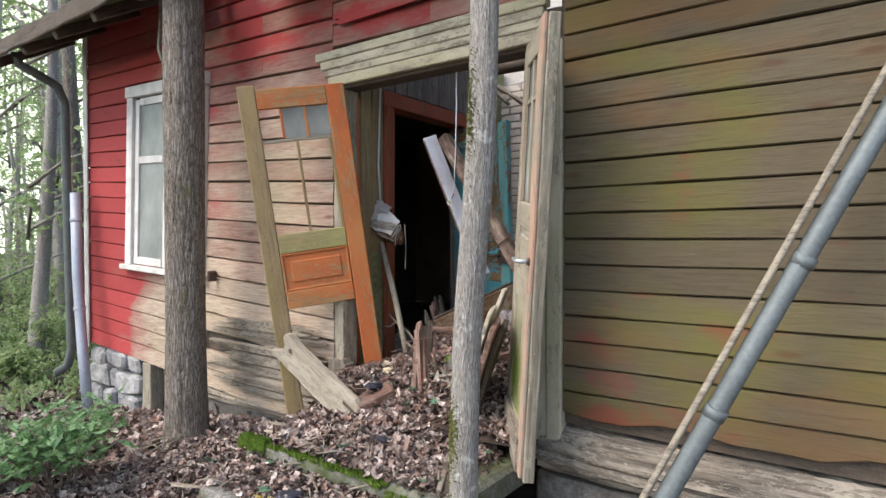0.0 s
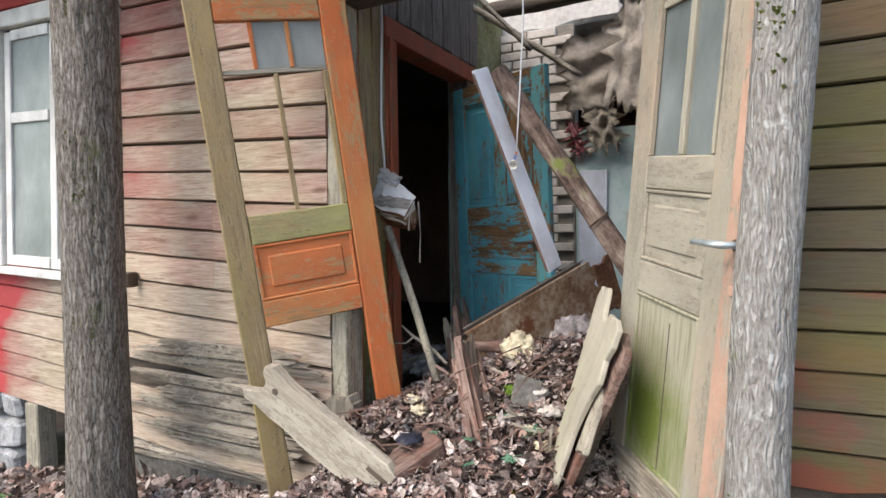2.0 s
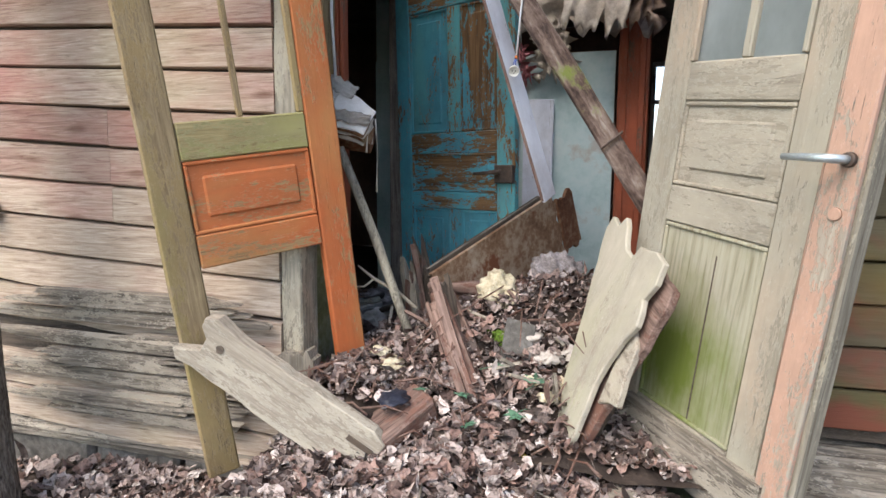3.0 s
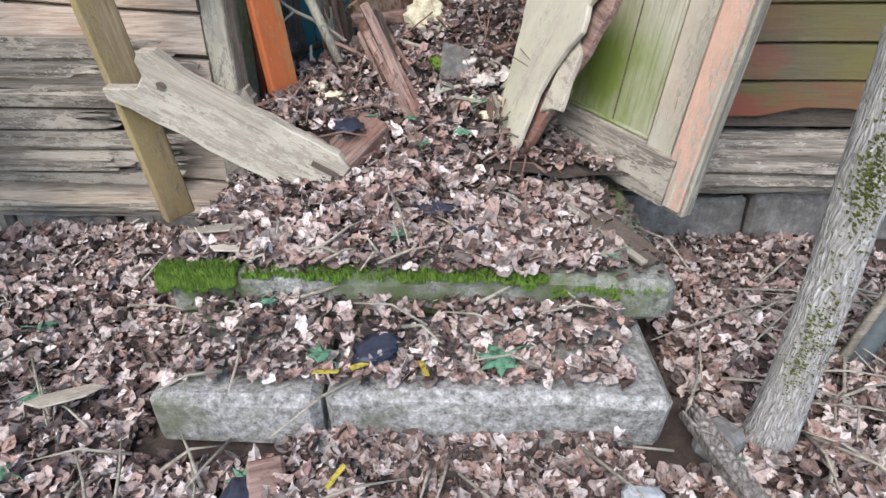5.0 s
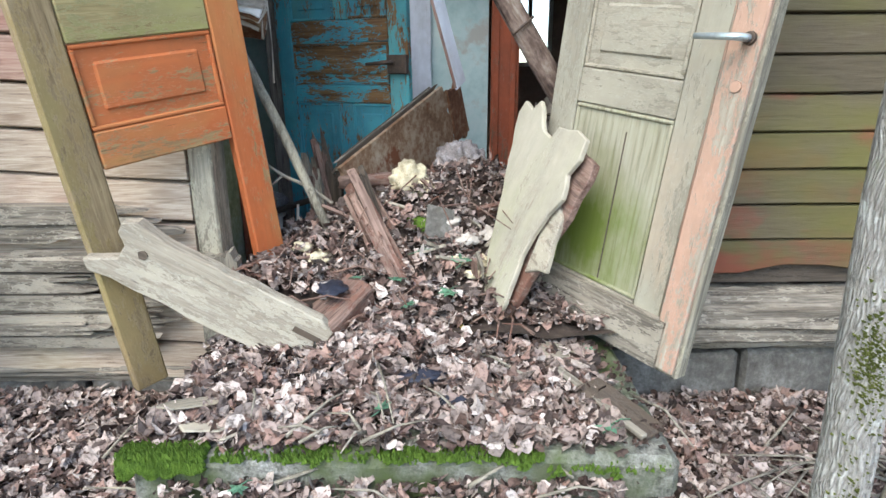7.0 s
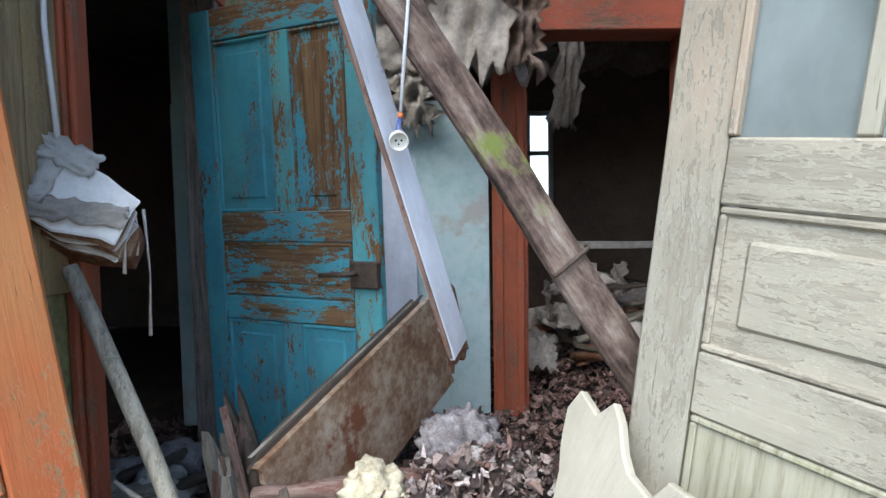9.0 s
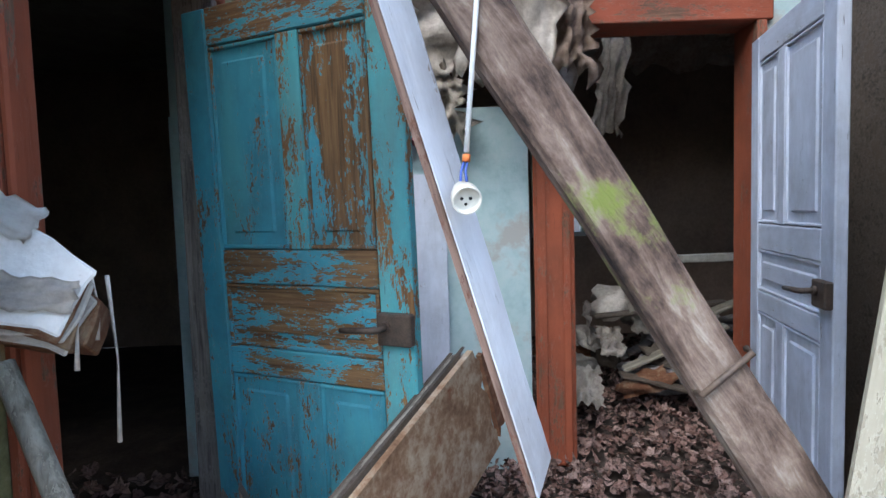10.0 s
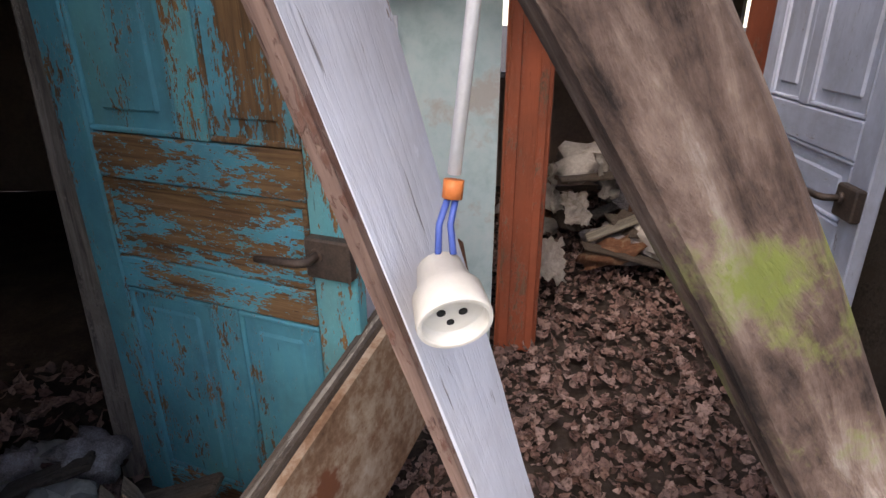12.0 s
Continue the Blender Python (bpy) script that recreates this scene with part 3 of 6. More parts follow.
# the porch's left side wall with the dark doorway
PX = -3.06
wall("wall_porch_side", [(PX - 0.12, PX, FY + 0.152, 3.52, 0.4, 3.3), (PX - 0.12, PX, 4.52, 5.28, 0.4, 3.3), (PX - 0.12, PX, 3.52, 4.52, 2.62, 3.3)], M_GREEN_PL, "mossy plastered side wall of the porch")
wall("wall_porch_right", [(-0.42, -0.30, FY + 0.152, 5.28, 0.4, 3.3)], M_DARKWOOD, "dark board wall on the porch's other side")
# the wall behind the porch: brick stove and blue plaster, and the doorway to the back room
WY = 5.3
wall("wall_porch_back", [(-3.6, -1.78, WY, WY + 0.2, 0.3, 2.28), (-3.6, -2.48, WY + 0.02, WY + 0.2, 2.28, 3.12), (-0.62, 0.6, WY, WY + 0.2, 0.3, 3.0), (-1.78, -0.62, WY, WY + 0.2, 2.85, 3.1)], M_PLASTER, "pale blue plaster wall flaking off brick")
wall("wall_room_divide", [(-3.6, -3.45, WY + 0.202, BACK - 0.142, 0.4, 3.3)], M_DARK, "grey-brown plastered dividing wall")
wall("wall_room_front", [(0.602, RX - 0.142, WY, WY + 0.15, 0.3, 3.3)], M_DARK, "grey-brown plastered inner wall")
solo("floor", sheet(LX + 0.14, RX - 0.14, FY + 0.16, BACK - 0.14, 60, 50, lambda x, y: 0.40 + 0.02 * noise.noise(Vector((x * 2, y * 2, 5)))), M_SOIL, "rotten plank floor buried under dirt", "floor", kind="structure")

# roof: two slopes; the unseen hole over the porch is widened for light
def roof():
    b = bmesh.new()
    sl = (5.6 - 3.41) / (5.65 - 2.15)
    for x0, x1, y0, y1 in [(LX - 0.35, -4.4, 2.15, 5.65), (-4.4, 0.8, 5.3, 5.65), (0.8, RX + 0.3, 2.15, 5.65), (-3.6, 0.8, 2.15, 2.98)]:
        q = box(x0, x1, 0, 1, 0, 1, bevel=0)
        for v in q.verts:
            y = y0 if v.co.y < 0.5 else y1
            v.co = Vector((v.co.x, y, 3.41 + sl * (y - 2.15) + (0.1 if v.co.z > 0.5 else 0)))
        me = bpy.data.meshes.new("tmp")
        q.to_mesh(me)
        q.free()
        b.from_mesh(me)
        bpy.data.meshes.remove(me)
    q = box(LX - 0.35, RX + 0.3, 0, 1, 0, 1, bevel=0)
    for v in q.verts:
        y = 5.65 if v.co.y < 0.5 else 9.3
        v.co = Vector((v.co.x, y, 5.6 - sl * (y - 5.65) + (0.1 if v.co.z > 0.5 else 0)))
    me = bpy.data.meshes.new("tmp")
    q.to_mesh(me)
    q.free()
    b.from_mesh(me)
    bpy.data.meshes.remove(me)
    return b


solo("roof", roof(), M_ROOF, "mossy sagging roof with rotten eaves", "roof", kind="structure")
solo("ceiling", box(LX + 0.14, PX - 0.12, FY + 0.16, BACK - 0.14, 3.3, 3.36, 0), M_DARK, "grey-brown ceiling of the side room", "ceiling", kind="structure")
solo("ceiling", box(-3.44, RX - 0.14, WY + 0.2, BACK - 0.14, 3.2, 3.26, 0), M_DARK, "sagging ceiling of the back room", "ceiling", kind="structure")
solo("wall_gable", box(LX, LX + 0.1, 3.2, 8.2, 3.652, 4.2, 0), M_DARKWOOD, "dark gable boards", "wall", kind="structure")

# ---- foundation ----
def stone(name, x0, x1, y0, y1, z0, z1, seed, parent, material=M_FOUND):
    b = box(x0, x1, y0, y1, z0, z1, 0.02, cuts=3, rough=0.025, seed=seed)
    return part(name, b, material, parent)


foundation = thing("foundation", "grey fieldstone foundation with gaps under the boards", "foundation", kind="structure")
fx, k = LX + 0.02, 0
M_FIELD = mottled("limed_fieldstone", [(0.32, (0.10, 0.10, 0.10)), (0.48, (0.30, 0.30, 0.295)), (0.6, (0.48, 0.48, 0.475)), (0.75, (0.64, 0.64, 0.63))], 7, 0.95, 0.03, 6)
for r, (z0, z1, ws) in enumerate(((-0.6, -0.28, (0.34, 0.42, 0.3)), (-0.28, -0.02, (0.26, 0.3, 0.24, 0.26)), (-0.02, 0.20, (0.38, 0.22, 0.46)), (0.20, 0.38, (0.3, 0.3, 0.2, 0.26)))):
    fx = LX + 0.02
    for w in ws:
        b = box(fx, fx + w - 0.012, FY - 0.03 + 0.02 * (k % 3), FY + 0.25, z0 + 0.006, z1 - 0.006, 0.03, cuts=4, rough=0.045, seed=k * 3.1)
        part("stone", b, M_FIELD, foundation)
        fx, k = fx + w, k + 1
fx = -4.7
for w in (0.62, 0.48, 0.66, 0.6):
    stone("stone", fx, fx + w - 0.025, FY + 0.03, FY + 0.3, -0.5, 0.17 + 0.02 * (k % 2), k * 3.1, foundation)
    fx, k = fx + w, k + 1
fx = -1.5
while fx < RX:
    w = 0.7 + 0.15 * math.sin(k * 2.3)
    stone("stone", fx, fx + w - 0.02, FY + 0.02, FY + 0.3, -0.3, 0.27 + 0.02 * math.sin(k), k * 3.1, foundation)
    fx, k = fx + w, k + 1
post = part("post", box(-5.75, -5.6, FY - 0.01, FY + 0.12, -0.5, 0.34, 0.01, cuts=4, rough=0.01), M_BAREZ, foundation, "grey upright post under the sill")
part("post", box(-5.3, -5.16, FY + 0.1, FY + 0.2, -0.5, 0.34, 0.01, cuts=4, rough=0.01), M_DARKV, foundation)

# ---- stone steps ----
steps = thing("stone_steps", "granite entrance steps, mossy, under dead leaves", "steps")
def slab(x0, x1, y0, y1, z0, z1, seed):
    b = box(x0, x1, y0, y1, z0, z1, 0.025, cuts=24, rough=0.018, seed=seed)
    return b
part("landing_slab", slab(-2.97, -1.485, 2.085, 2.90, 0.22, 0.37, 2.0), M_STONEG, steps)
part("step_slab", slab(-2.46, -1.57, 1.765, 2.2, 0.03, 0.222, 5.0), M_STONE, steps)
part("step_slab", slab(-2.91, -2.47, 1.755, 2.2, 0.03, 0.218, 8.0), M_STONE, steps)
part("step_slab", slab(-2.55, -1.66, 1.49, 1.9, -0.06, 0.075, 9.0), M_STONE, steps)


def moss_cushion(x0, x1, y, z, h, seed, n):
    """A rim of moss: many tiny tufts."""
    rnd = random.Random(seed)
    vs, fs = [], []
    for _ in range(n):
        x = x0 + (x1 - x0) * rnd.random()
        fade = 0.12 + 1.9 * max(0.0, noise.noise(Vector((x * 7, seed, 0))) + 0.12 + 0.7 * max(0.0, min(1.0, (-2.60 - x) / 0.2)))
        if rnd.random() > fade:
            continue
        zz = z + 0.02 - h * (0.35 + 0.9 * abs(noise.noise(Vector((x * 16, seed, 4))))) * rnd.random() ** 1.2 * min(1.0, fade)
        yy = y - 0.006 + (0.06 * rnd.random() if zz > z else 0) - 0.012 * rnd.random()
        s, a = 0.004 + 0.007 * rnd.random(), rnd.random() * 6.28
        i = len(vs)
        vs += [(x + s * math.cos(a), yy + s * math.sin(a), zz), (x + s * math.cos(a + 2.1), yy + s * math.sin(a + 2.1), zz), (x + s * math.cos(a + 4.2), yy + s * math.sin(a + 4.2), zz), (x, yy - 0.006, zz + 0.012 + 0.012 * rnd.random())]
        fs += [(i, i + 1, i + 3), (i + 1, i + 2, i + 3), (i + 2, i, i + 3)]
    me = bpy.data.meshes.new("moss")
    me.from_pydata(vs, [], fs)
    me.materials.append(M_MOSS)
    return me


for q in ((-2.985, -2.76, 2.08, 0.37, 0.12, 1, 5500), (-2.74, -2.4, 2.085, 0.355, 0.03, 4, 700), (-2.4, -1.85, 2.085, 0.35, 0.035, 5, 1500), (-1.85, -1.5, 2.085, 0.32, 0.08, 7, 400)):
    ob = new("moss_rim", moss_cushion(*q))
    tagged(ob, "bright green moss growing on the edge of the landing", "moss", kind="stuff")

# ---- front boards ----
def lap_board(x0, x1, z0, h, slope, seed, ragged=0.0, y=FY):
    """One weatherboard from x0 to x1, its lower edge proud; slope: fall towards x1."""
    n = max(2, int((x1 - x0) / 0.16))
    rnd = random.Random(seed)
    b = bmesh.new()
    rows = []
    for i in range(n + 1):
        x = x0 + (x1 - x0) * i / n
        zb = z0 - slope * (x - x0) + 0.006 * noise.noise(Vector((x * 2, seed, 0)))
        zt = zb + h
        lo = zb + (ragged * max(0.0, noise.noise(Vector((x * 5, seed * 3.3, 2))) + 0.25 * rnd.random()) if ragged else 0)
        wob = 0.005 * noise.noise(Vector((x * 1.3, seed, 5)))
        rows.append([b.verts.new(p) for p in ((x, y + 0.001 + wob, lo), (x, y - 0.009 + wob, lo + 0.006), (x, y - 0.003 + wob, zt - 0.008), (x, y + 0.008 + wob, zt - 0.003), (x, y + 0.03, zt), (x, y + 0.03, lo))])
    for r0, r1 in zip(rows, rows[1:]):
        for k in range(6):
            b.faces.new((r0[k], r1[k], r1[(k + 1) % 6], r0[(k + 1) % 6]))
    b.faces.new(rows[0])
    b.faces.new(rows[-1][::-1])
    return b


def clad(x0, x1, z0, z1, pitch, fall, holes, material, parent, seed, ragged_rows=0, joints=()):
    """Rows of boards over a stretch of the front, cut round the holes (x0, x1, z0, z1)."""
    rnd = random.Random(seed)
    z, r = z0, 0
    while z < z1:
        cuts = sorted([x0, x1] + [j for j in joints if rnd.random() < 0.2 and x0 < j < x1])
        spans = list(zip(cuts, cuts[1:]))
        for a, bq, c, d in holes:
            out = []
            for p, q in spans:
                zz = z - fall(z) * ((a + bq) / 2 - x0)
                if q <= a or p >= bq or zz + pitch * 0.6 <= c or zz + pitch * 0.5 >= d:
                    out.append((p, q))
                else:
                    out += [s for s in ((p, a), (bq, q)) if s[1] - s[0] > 0.03]
            spans = out
        for p, q in spans:
            if r < ragged_rows - 2 and p > -4.7:
                continue
            f = fall(z)
            rag = 0.075 - 0.012 * r if r < ragged_rows and p > -4.95 else 0.0
            part("board", lap_board(p, q - 0.003, z - f * (p - x0), pitch * 0.985, f, seed + r * 7 + p, rag), material, parent)
        z, r = z + pitch, r + 1


left_fall = lambda z: 0.070 - 0.010 * (z - 0.5)
clad(LX, -3.06, 0.43, 3.8, 0.158, left_fall, [(-5.97, -4.65, 1.31, 3.0)], M_LEFT, wall_front, 11, 5, (-4.68, -4.3, -3.85))
clad(-3.058, -1.34, 2.90, 3.8, 0.155, lambda z: 0.02, [], M_LEFT, wall_front, 57, 0, (-2.2,))
clad(-1.31, RX, 0.608, 3.8, 0.1345, lambda z: -0.004, [], M_RIGHT, wall_front, 23, 1, (1.2, 2.1))
def rotten_log_mesh(x0, x1, y, z, r, seed):
    """A squared-off log eaten by rot: long splits, lost slivers and hollows."""
    n = int((x1 - x0) / 0.03)
    b = tube([(x0 + (x1 - x0) * i / n, y, z) for i in range(n + 1)], [r] * (n + 1), 40)
    for v in b.verts:
        a = math.atan2(v.co.z - z, v.co.y - y)
        ring = noise.noise(Vector((v.co.x * 0.9, a * 3.2, seed))) + 0.5 * noise.noise(Vector((v.co.x * 2.6, a * 8, seed)))
        split = -0.8 * math.exp(-abs(noise.noise(Vector((v.co.x * 0.7, a * 2.6, seed + 9)))) * 14)
        k = 1 + 0.20 * ring + 0.22 * split + 0.05 * noise.noise(v.co * 25)
        v.co.y, v.co.z = y + (v.co.y - y) * k, z + (v.co.z - z) * k
    for f in b.faces:
        f.smooth = False
    return b


sill = solo("sill_beam", rotten_log_mesh(-1.44, RX, FY + 0.065, 0.405, 0.135, 3.0), M_SILL, "split grey sill beam under the boards", "trim", kind="structure")
solo("sill_beam", rotten_log_mesh(-4.7, -3.06, FY + 0.055, 0.205, 0.065, 8.0), M_SILL, "rotten sill beam above the foundation", "trim", kind="structure")
solo("corner_board", box(LX - 0.03, LX + 0.06, FY - 0.035, FY - 0.02, 0.38, 3.72, 0.003), M_WHITE, "white corner board", "trim", kind="structure")

# ---- the front door's frame ----
door_frame = thing("door_frame", "cream moulded door frame weathered to bare wood", "door frame", kind="structure")
part("casing", box(-3.20, -1.40, FY - 0.05, FY + 0.02, 2.80, 2.86, 0.006), M_CREAMX, door_frame)
part("casing", box(-3.16, -1.42, FY - 0.038, FY + 0.02, 2.74, 2.80, 0.006), M_CREAMX, door_frame)
part("casing", box(-3.13, -1.42, FY - 0.03, FY + 0.02, 2.69, 2.74, 0.006), M_CREAMX, door_frame)
part("casing", box(-3.10, -1.42, FY - 0.022, FY + 0.02, 2.62, 2.69, 0.006), M_CREAMX, door_frame)
part("header", box(-3.06, -1.34, FY + 0.021, FY + 0.16, 2.60, 2.80, 0.006), M_DARKWOOD, door_frame)
part("jamb", box(-3.06, -2.97, FY + 0.0, FY + 0.14, 0.35, 2.60, 0.006, cuts=20, rough=0.007), M_BAREZ, door_frame, "bare grey weathered jamb")
part("jamb", box(-1.40, -1.315, FY - 0.03, FY + 0.14, 0.34, 2.61, 0.006, cuts=8, rough=0.003), M_CREAM, door_frame)
part("casing", box(-1.48, -1.405, FY - 0.02, FY + 0.1, 0.34, 2.61, 0.006, cuts=8, rough=0.003), M_CREAM, door_frame)

# ---- the window ----
window = thing("window_1", "white two-light window with dusty panes", "window", pose(-5.97, FY - 0.02, 1.31, 0, 2.6, 0), kind="structure")
part("sill", box(-0.08, 1.36, -0.06, 0.05, -0.06, -0.01, 0.006), M_WHITE, window)
for x in (-0.03, 1.21):
    part("casing", box(x, x + 0.11, -0.03, 0.03, -0.008, 1.62, 0.006), M_WHITE, window)
part("casing", box(-0.05, 1.34, -0.04, 0.03, 1.622, 1.73, 0.006), M_WHITE, window)
for x in (0.09, 0.62, 1.13):
    part("stile", box(x, x + 0.07, 0.0, 0.04, 0.0, 1.6, 0.004), M_WHITE, window)
for z in (0.0, 0.98, 1.54):
    for x in (0.162, 0.692):
        part("rail", box(x, x + 0.436, 0.0, 0.04, z, z + 0.07, 0.004), M_WHITE, window)
for x in (0.162, 0.692):
    for z, h in ((0.072, 0.906), (1.052, 0.486)):
        p = part("pane", box(x, x + 0.436, 0.018, 0.022, z, z + h, 0), M_GLASS, window)
        p.visible_shadow = False
hook = solo("window_hook", box(0, 0.03, -0.08, 0.0, 0, 0.09, 0.01), M_IRON, "rusty iron shutter hook on the boards", "hook", pose(-4.5, FY - 0.012, 1.19))

# ---- doors ----
def panel(x0, x1, z0, z1, t, material, parent, raised=True, label=""):
    b = box(x0, x1, -t * 0.25, t * 0.25, z0, z1, 0.002)
    if raised:
        box(x0 + 0.05, x1 - 0.05, -t * 0.42, t * 0.42, z0 + 0.05, z1 - 0.05, 0.012, bm=b)
    p = part("panel", b, material, parent, label)
    m = bmesh.new()
    for a, bb, c, d in ((x0, x1, z0, z0 + 0.014), (x0, x1, z1 - 0.014, z1), (x0, x0 + 0.014, z0 + 0.014, z1 - 0.014), (x1 - 0.014, x1, z0 + 0.014, z1 - 0.014)):
        box(a, bb, -t * 0.46, t * 0.46, c, d, 0.004, bm=m)
    part("moulding", m, material, parent)
    return p


def lever(parent, x, z, y, side, material, reach=-0.13):
    h = part("handle", tube([(x, y, z), (x, y + side * 0.05, z), (x + reach * 0.15, y + side * 0.06, z), (x + reach, y + side * 0.06, z - 0.006)], [0.011, 0.011, 0.011, 0.009], 8), material, parent, "worn lever handle")
    part("escutcheon", tube([(x, y, z), (x, y + side * 0.012, z)], [0.019, 0.017], 12), M_IRON, parent)
    return h


# orange leaf, off its hinges and leaning at the doorway
orange = thing("door_leaf", "orange panelled door leaf leaning off its hinges", "door", axes((-3.24, 2.64, 0.26), (-2.80, 3.15, 0.30), (-3.37, 2.32, 2.55)))
T = 0.045
part("stile", box(0, 0.115, -T / 2, T / 2, 0, 2.31, 0.006, cuts=8, rough=0.003), M_OLIVE, orange, "olive-stained bare stile")
part("stile", box(0.575, 0.70, -T / 2, T / 2, 0.27, 2.28, 0.006, cuts=8, rough=0.003), M_ORANGE, orange)
part("rail", box(0.117, 0.573, -T / 2, T / 2, 2.15, 2.28, 0.005), M_ORANGEX, orange)
part("rail", box(0.117, 0.573, -T / 2, T / 2, 1.18, 1.31, 0.005), M_OLIVEX, orange, "mossy middle rail")
part("rail", box(0.117, 0.573, -T / 2, T / 2, 0.80, 0.92, 0.005), M_ORANGEX, orange)
panel(0.119, 0.571, 0.922, 1.178, T, M_ORANGEX, orange)
part("glazing_bar", box(0.117, 0.573, -0.012, 0.012, 1.925, 1.945, 0.003), M_BARE, orange)
part("glazing_bar", box(0.33, 0.35, -0.012, 0.012, 1.312, 1.924, 0.003), M_OLIVE, orange)
for x in (0.25, 0.41):
    part("glazing_bar", box(x, x + 0.018, -0.012, 0.012, 1.946, 2.149, 0.003), M_ORANGE, orange)
for x0, x1 in ((0.27, 0.408), (0.43, 0.572)):
    p = part("pane", box(x0, x1, -0.002, 0.002, 1.947, 2.148, 0), M_GLASS, orange)
part("bead", box(0.55, 0.574, -0.02, 0.005, 1.312, 1.924, 0.003), M_OLIVE, orange)

# grey-cream leaf, swung out and dropped
cream = thing("door_leaf", "faded cream panelled door leaf hanging open, green with algae", "door", axes((-1.351, 2.553, 0.365), (-1.936, 3.363, 0.515), (-1.143, 2.395, 2.5)))
W = 0.71
M_LEAFZ = painted_wood("faded_cream", (0.37, 0.34, 0.265), (0.24, 0.21, 0.16), (0.34, 0.305, 0.235), 0.36, "z", (0.46, 0.29, 0.19), 0.4)
M_LEAFX = painted_wood("faded_cream_level", (0.375, 0.34, 0.265), (0.22, 0.19, 0.145), (0.35, 0.315, 0.245), 0.42, "x", (0.5, 0.38, 0.27), 0.35)
M_STRIP = painted_wood("peeling_strip", (0.50, 0.31, 0.225), (0.25, 0.2, 0.15), (0.44, 0.39, 0.31), 0.46, "z", (0.42, 0.38, 0.29), 0.8)


def algae_panel():
    """Faded boards with a green growth in the damp lower corner."""
    m, n, l, b = mat("algae_panel", 0.85)
    g = noise_node(n, l, coords(n, l, (22, 22, 1.2)), 3.0, 8, 0.65, 0.6)
    spots = noise_node(n, l, coords(n, l, (3, 3, 1.5)), 3.0, 6, 0.65)
    col = ramp(n, l, g, [(0.3, (0.20, 0.18, 0.115)), (0.5, (0.35, 0.325, 0.235)), (0.75, (0.42, 0.395, 0.30))])
    tc = n.new("ShaderNodeTexCoord")
    away = n.new("ShaderNodeVectorMath")
    away.operation = "DISTANCE"
    away.inputs[1].default_value = (0.47, 0.0, 0.36)
    l.new(tc.outputs["Object"], away.inputs[0])
    near = maths(n, l, "ADD", step(n, l, away.outputs["Value"], 0.42, 0.04), maths(n, l, "MULTIPLY", maths(n, l, "SUBTRACT", spots, 0.5), 1.3))
    col = mixed(n, l, maths(n, l, "MULTIPLY", step(n, l, near, 0.1, 0.95), 0.92), col, (0.12, 0.165, 0.015))
    l.new(col, b.inputs["Base Color"])
    bump(n, l, b, g, 0.5, 0.005)
    return m


M_ALGAE = algae_panel()
part("stile", box(0.05, 0.178, -T / 2, T / 2, 0, 2.2, 0.006, cuts=6, rough=0.002), M_LEAFZ, cream)
part("stile", box(0.587, W, -T / 2, T / 2, 0, 2.2, 0.006, cuts=6, rough=0.002), M_LEAFZ, cream)
for z0, z1 in ((0.0, 0.2), (0.83, 0.95), (1.22, 1.34), (2.07, 2.2)):
    part("rail", box(0.18, 0.585, -T / 2, T / 2, z0, z1, 0.005), M_BARE if z0 == 0 else M_LEAFX, cream)
panel(0.182, 0.583, 0.202, 0.828, T, M_ALGAE, cream, False, "panel green with algae")
part("panel_joint", box(0.35, 0.356, 0.008, 0.0125, 0.21, 0.76, 0.001), M_DARKWOOD, cream, "dark open joint between the panel boards")
panel(0.182, 0.583, 0.952, 1.218, T, M_LEAFX, cream)
part("glazing_bar", box(0.365, 0.395, -0.018, 0.018, 1.342, 2.068, 0.004), M_LEAFZ, cream)
for x0, x1 in ((0.182, 0.364), (0.396, 0.583)):
    part("glazing_bar", box(x0, x1, -0.016, 0.016, 1.86, 1.885, 0.003), M_LEAFZ, cream)
    for z0, z1 in ((1.342, 1.859), (1.886, 2.068)):
        part("pane", box(x0, x1, -0.002, 0.002, z0, z1, 0), M_GLASS, cream)
for x0, x1 in ((0.18, 0.196), (0.571, 0.587)):
    part("bead", box(x0, x1, 0.004, T / 2 + 0.004, 1.342, 2.068, 0.003), M_LEAFZ, cream)
drip = part("drip_board", splintered(0.60, 0.17, 0.03, 77, False, 0.03, 8), M_SILL, cream, "weathered grey drip board, split and mossy")
drip.matrix_basis = pose(0.028, T / 2 + 0.016, 0.02)
part("meeting_strip", box(-0.035, 0.058, T / 2, T / 2 + 0.02, 0.02, 2.2, 0.005, cuts=10, rough=0.002), M_STRIP, cream, "peeling pinkish meeting strip")
part("edge", box(-0.045, 0.048, -T / 2 - 0.012, T / 2 - 0.001, 0.0, 2.2, 0.006, cuts=12, rough=0.004), M_BAREZ, cream, "bare split grey edge of the leaf")
part("bead", tube([(0.062, T / 2 + 0.004, 0.2), (0.062, T / 2 + 0.004, 2.19)], [0.007, 0.007], 7), M_STRIP, cream)
lever(cream, -0.005, 1.085, T / 2 + 0.02, 1, M_STEEL, 0.13)
part("keyhole_plate", tube([(0.0, T / 2 + 0.02, 0.955), (0.0, T / 2 + 0.026, 0.955)], [0.017, 0.015], 14), M_STRIP, cream, "painted-over round keyhole plate")

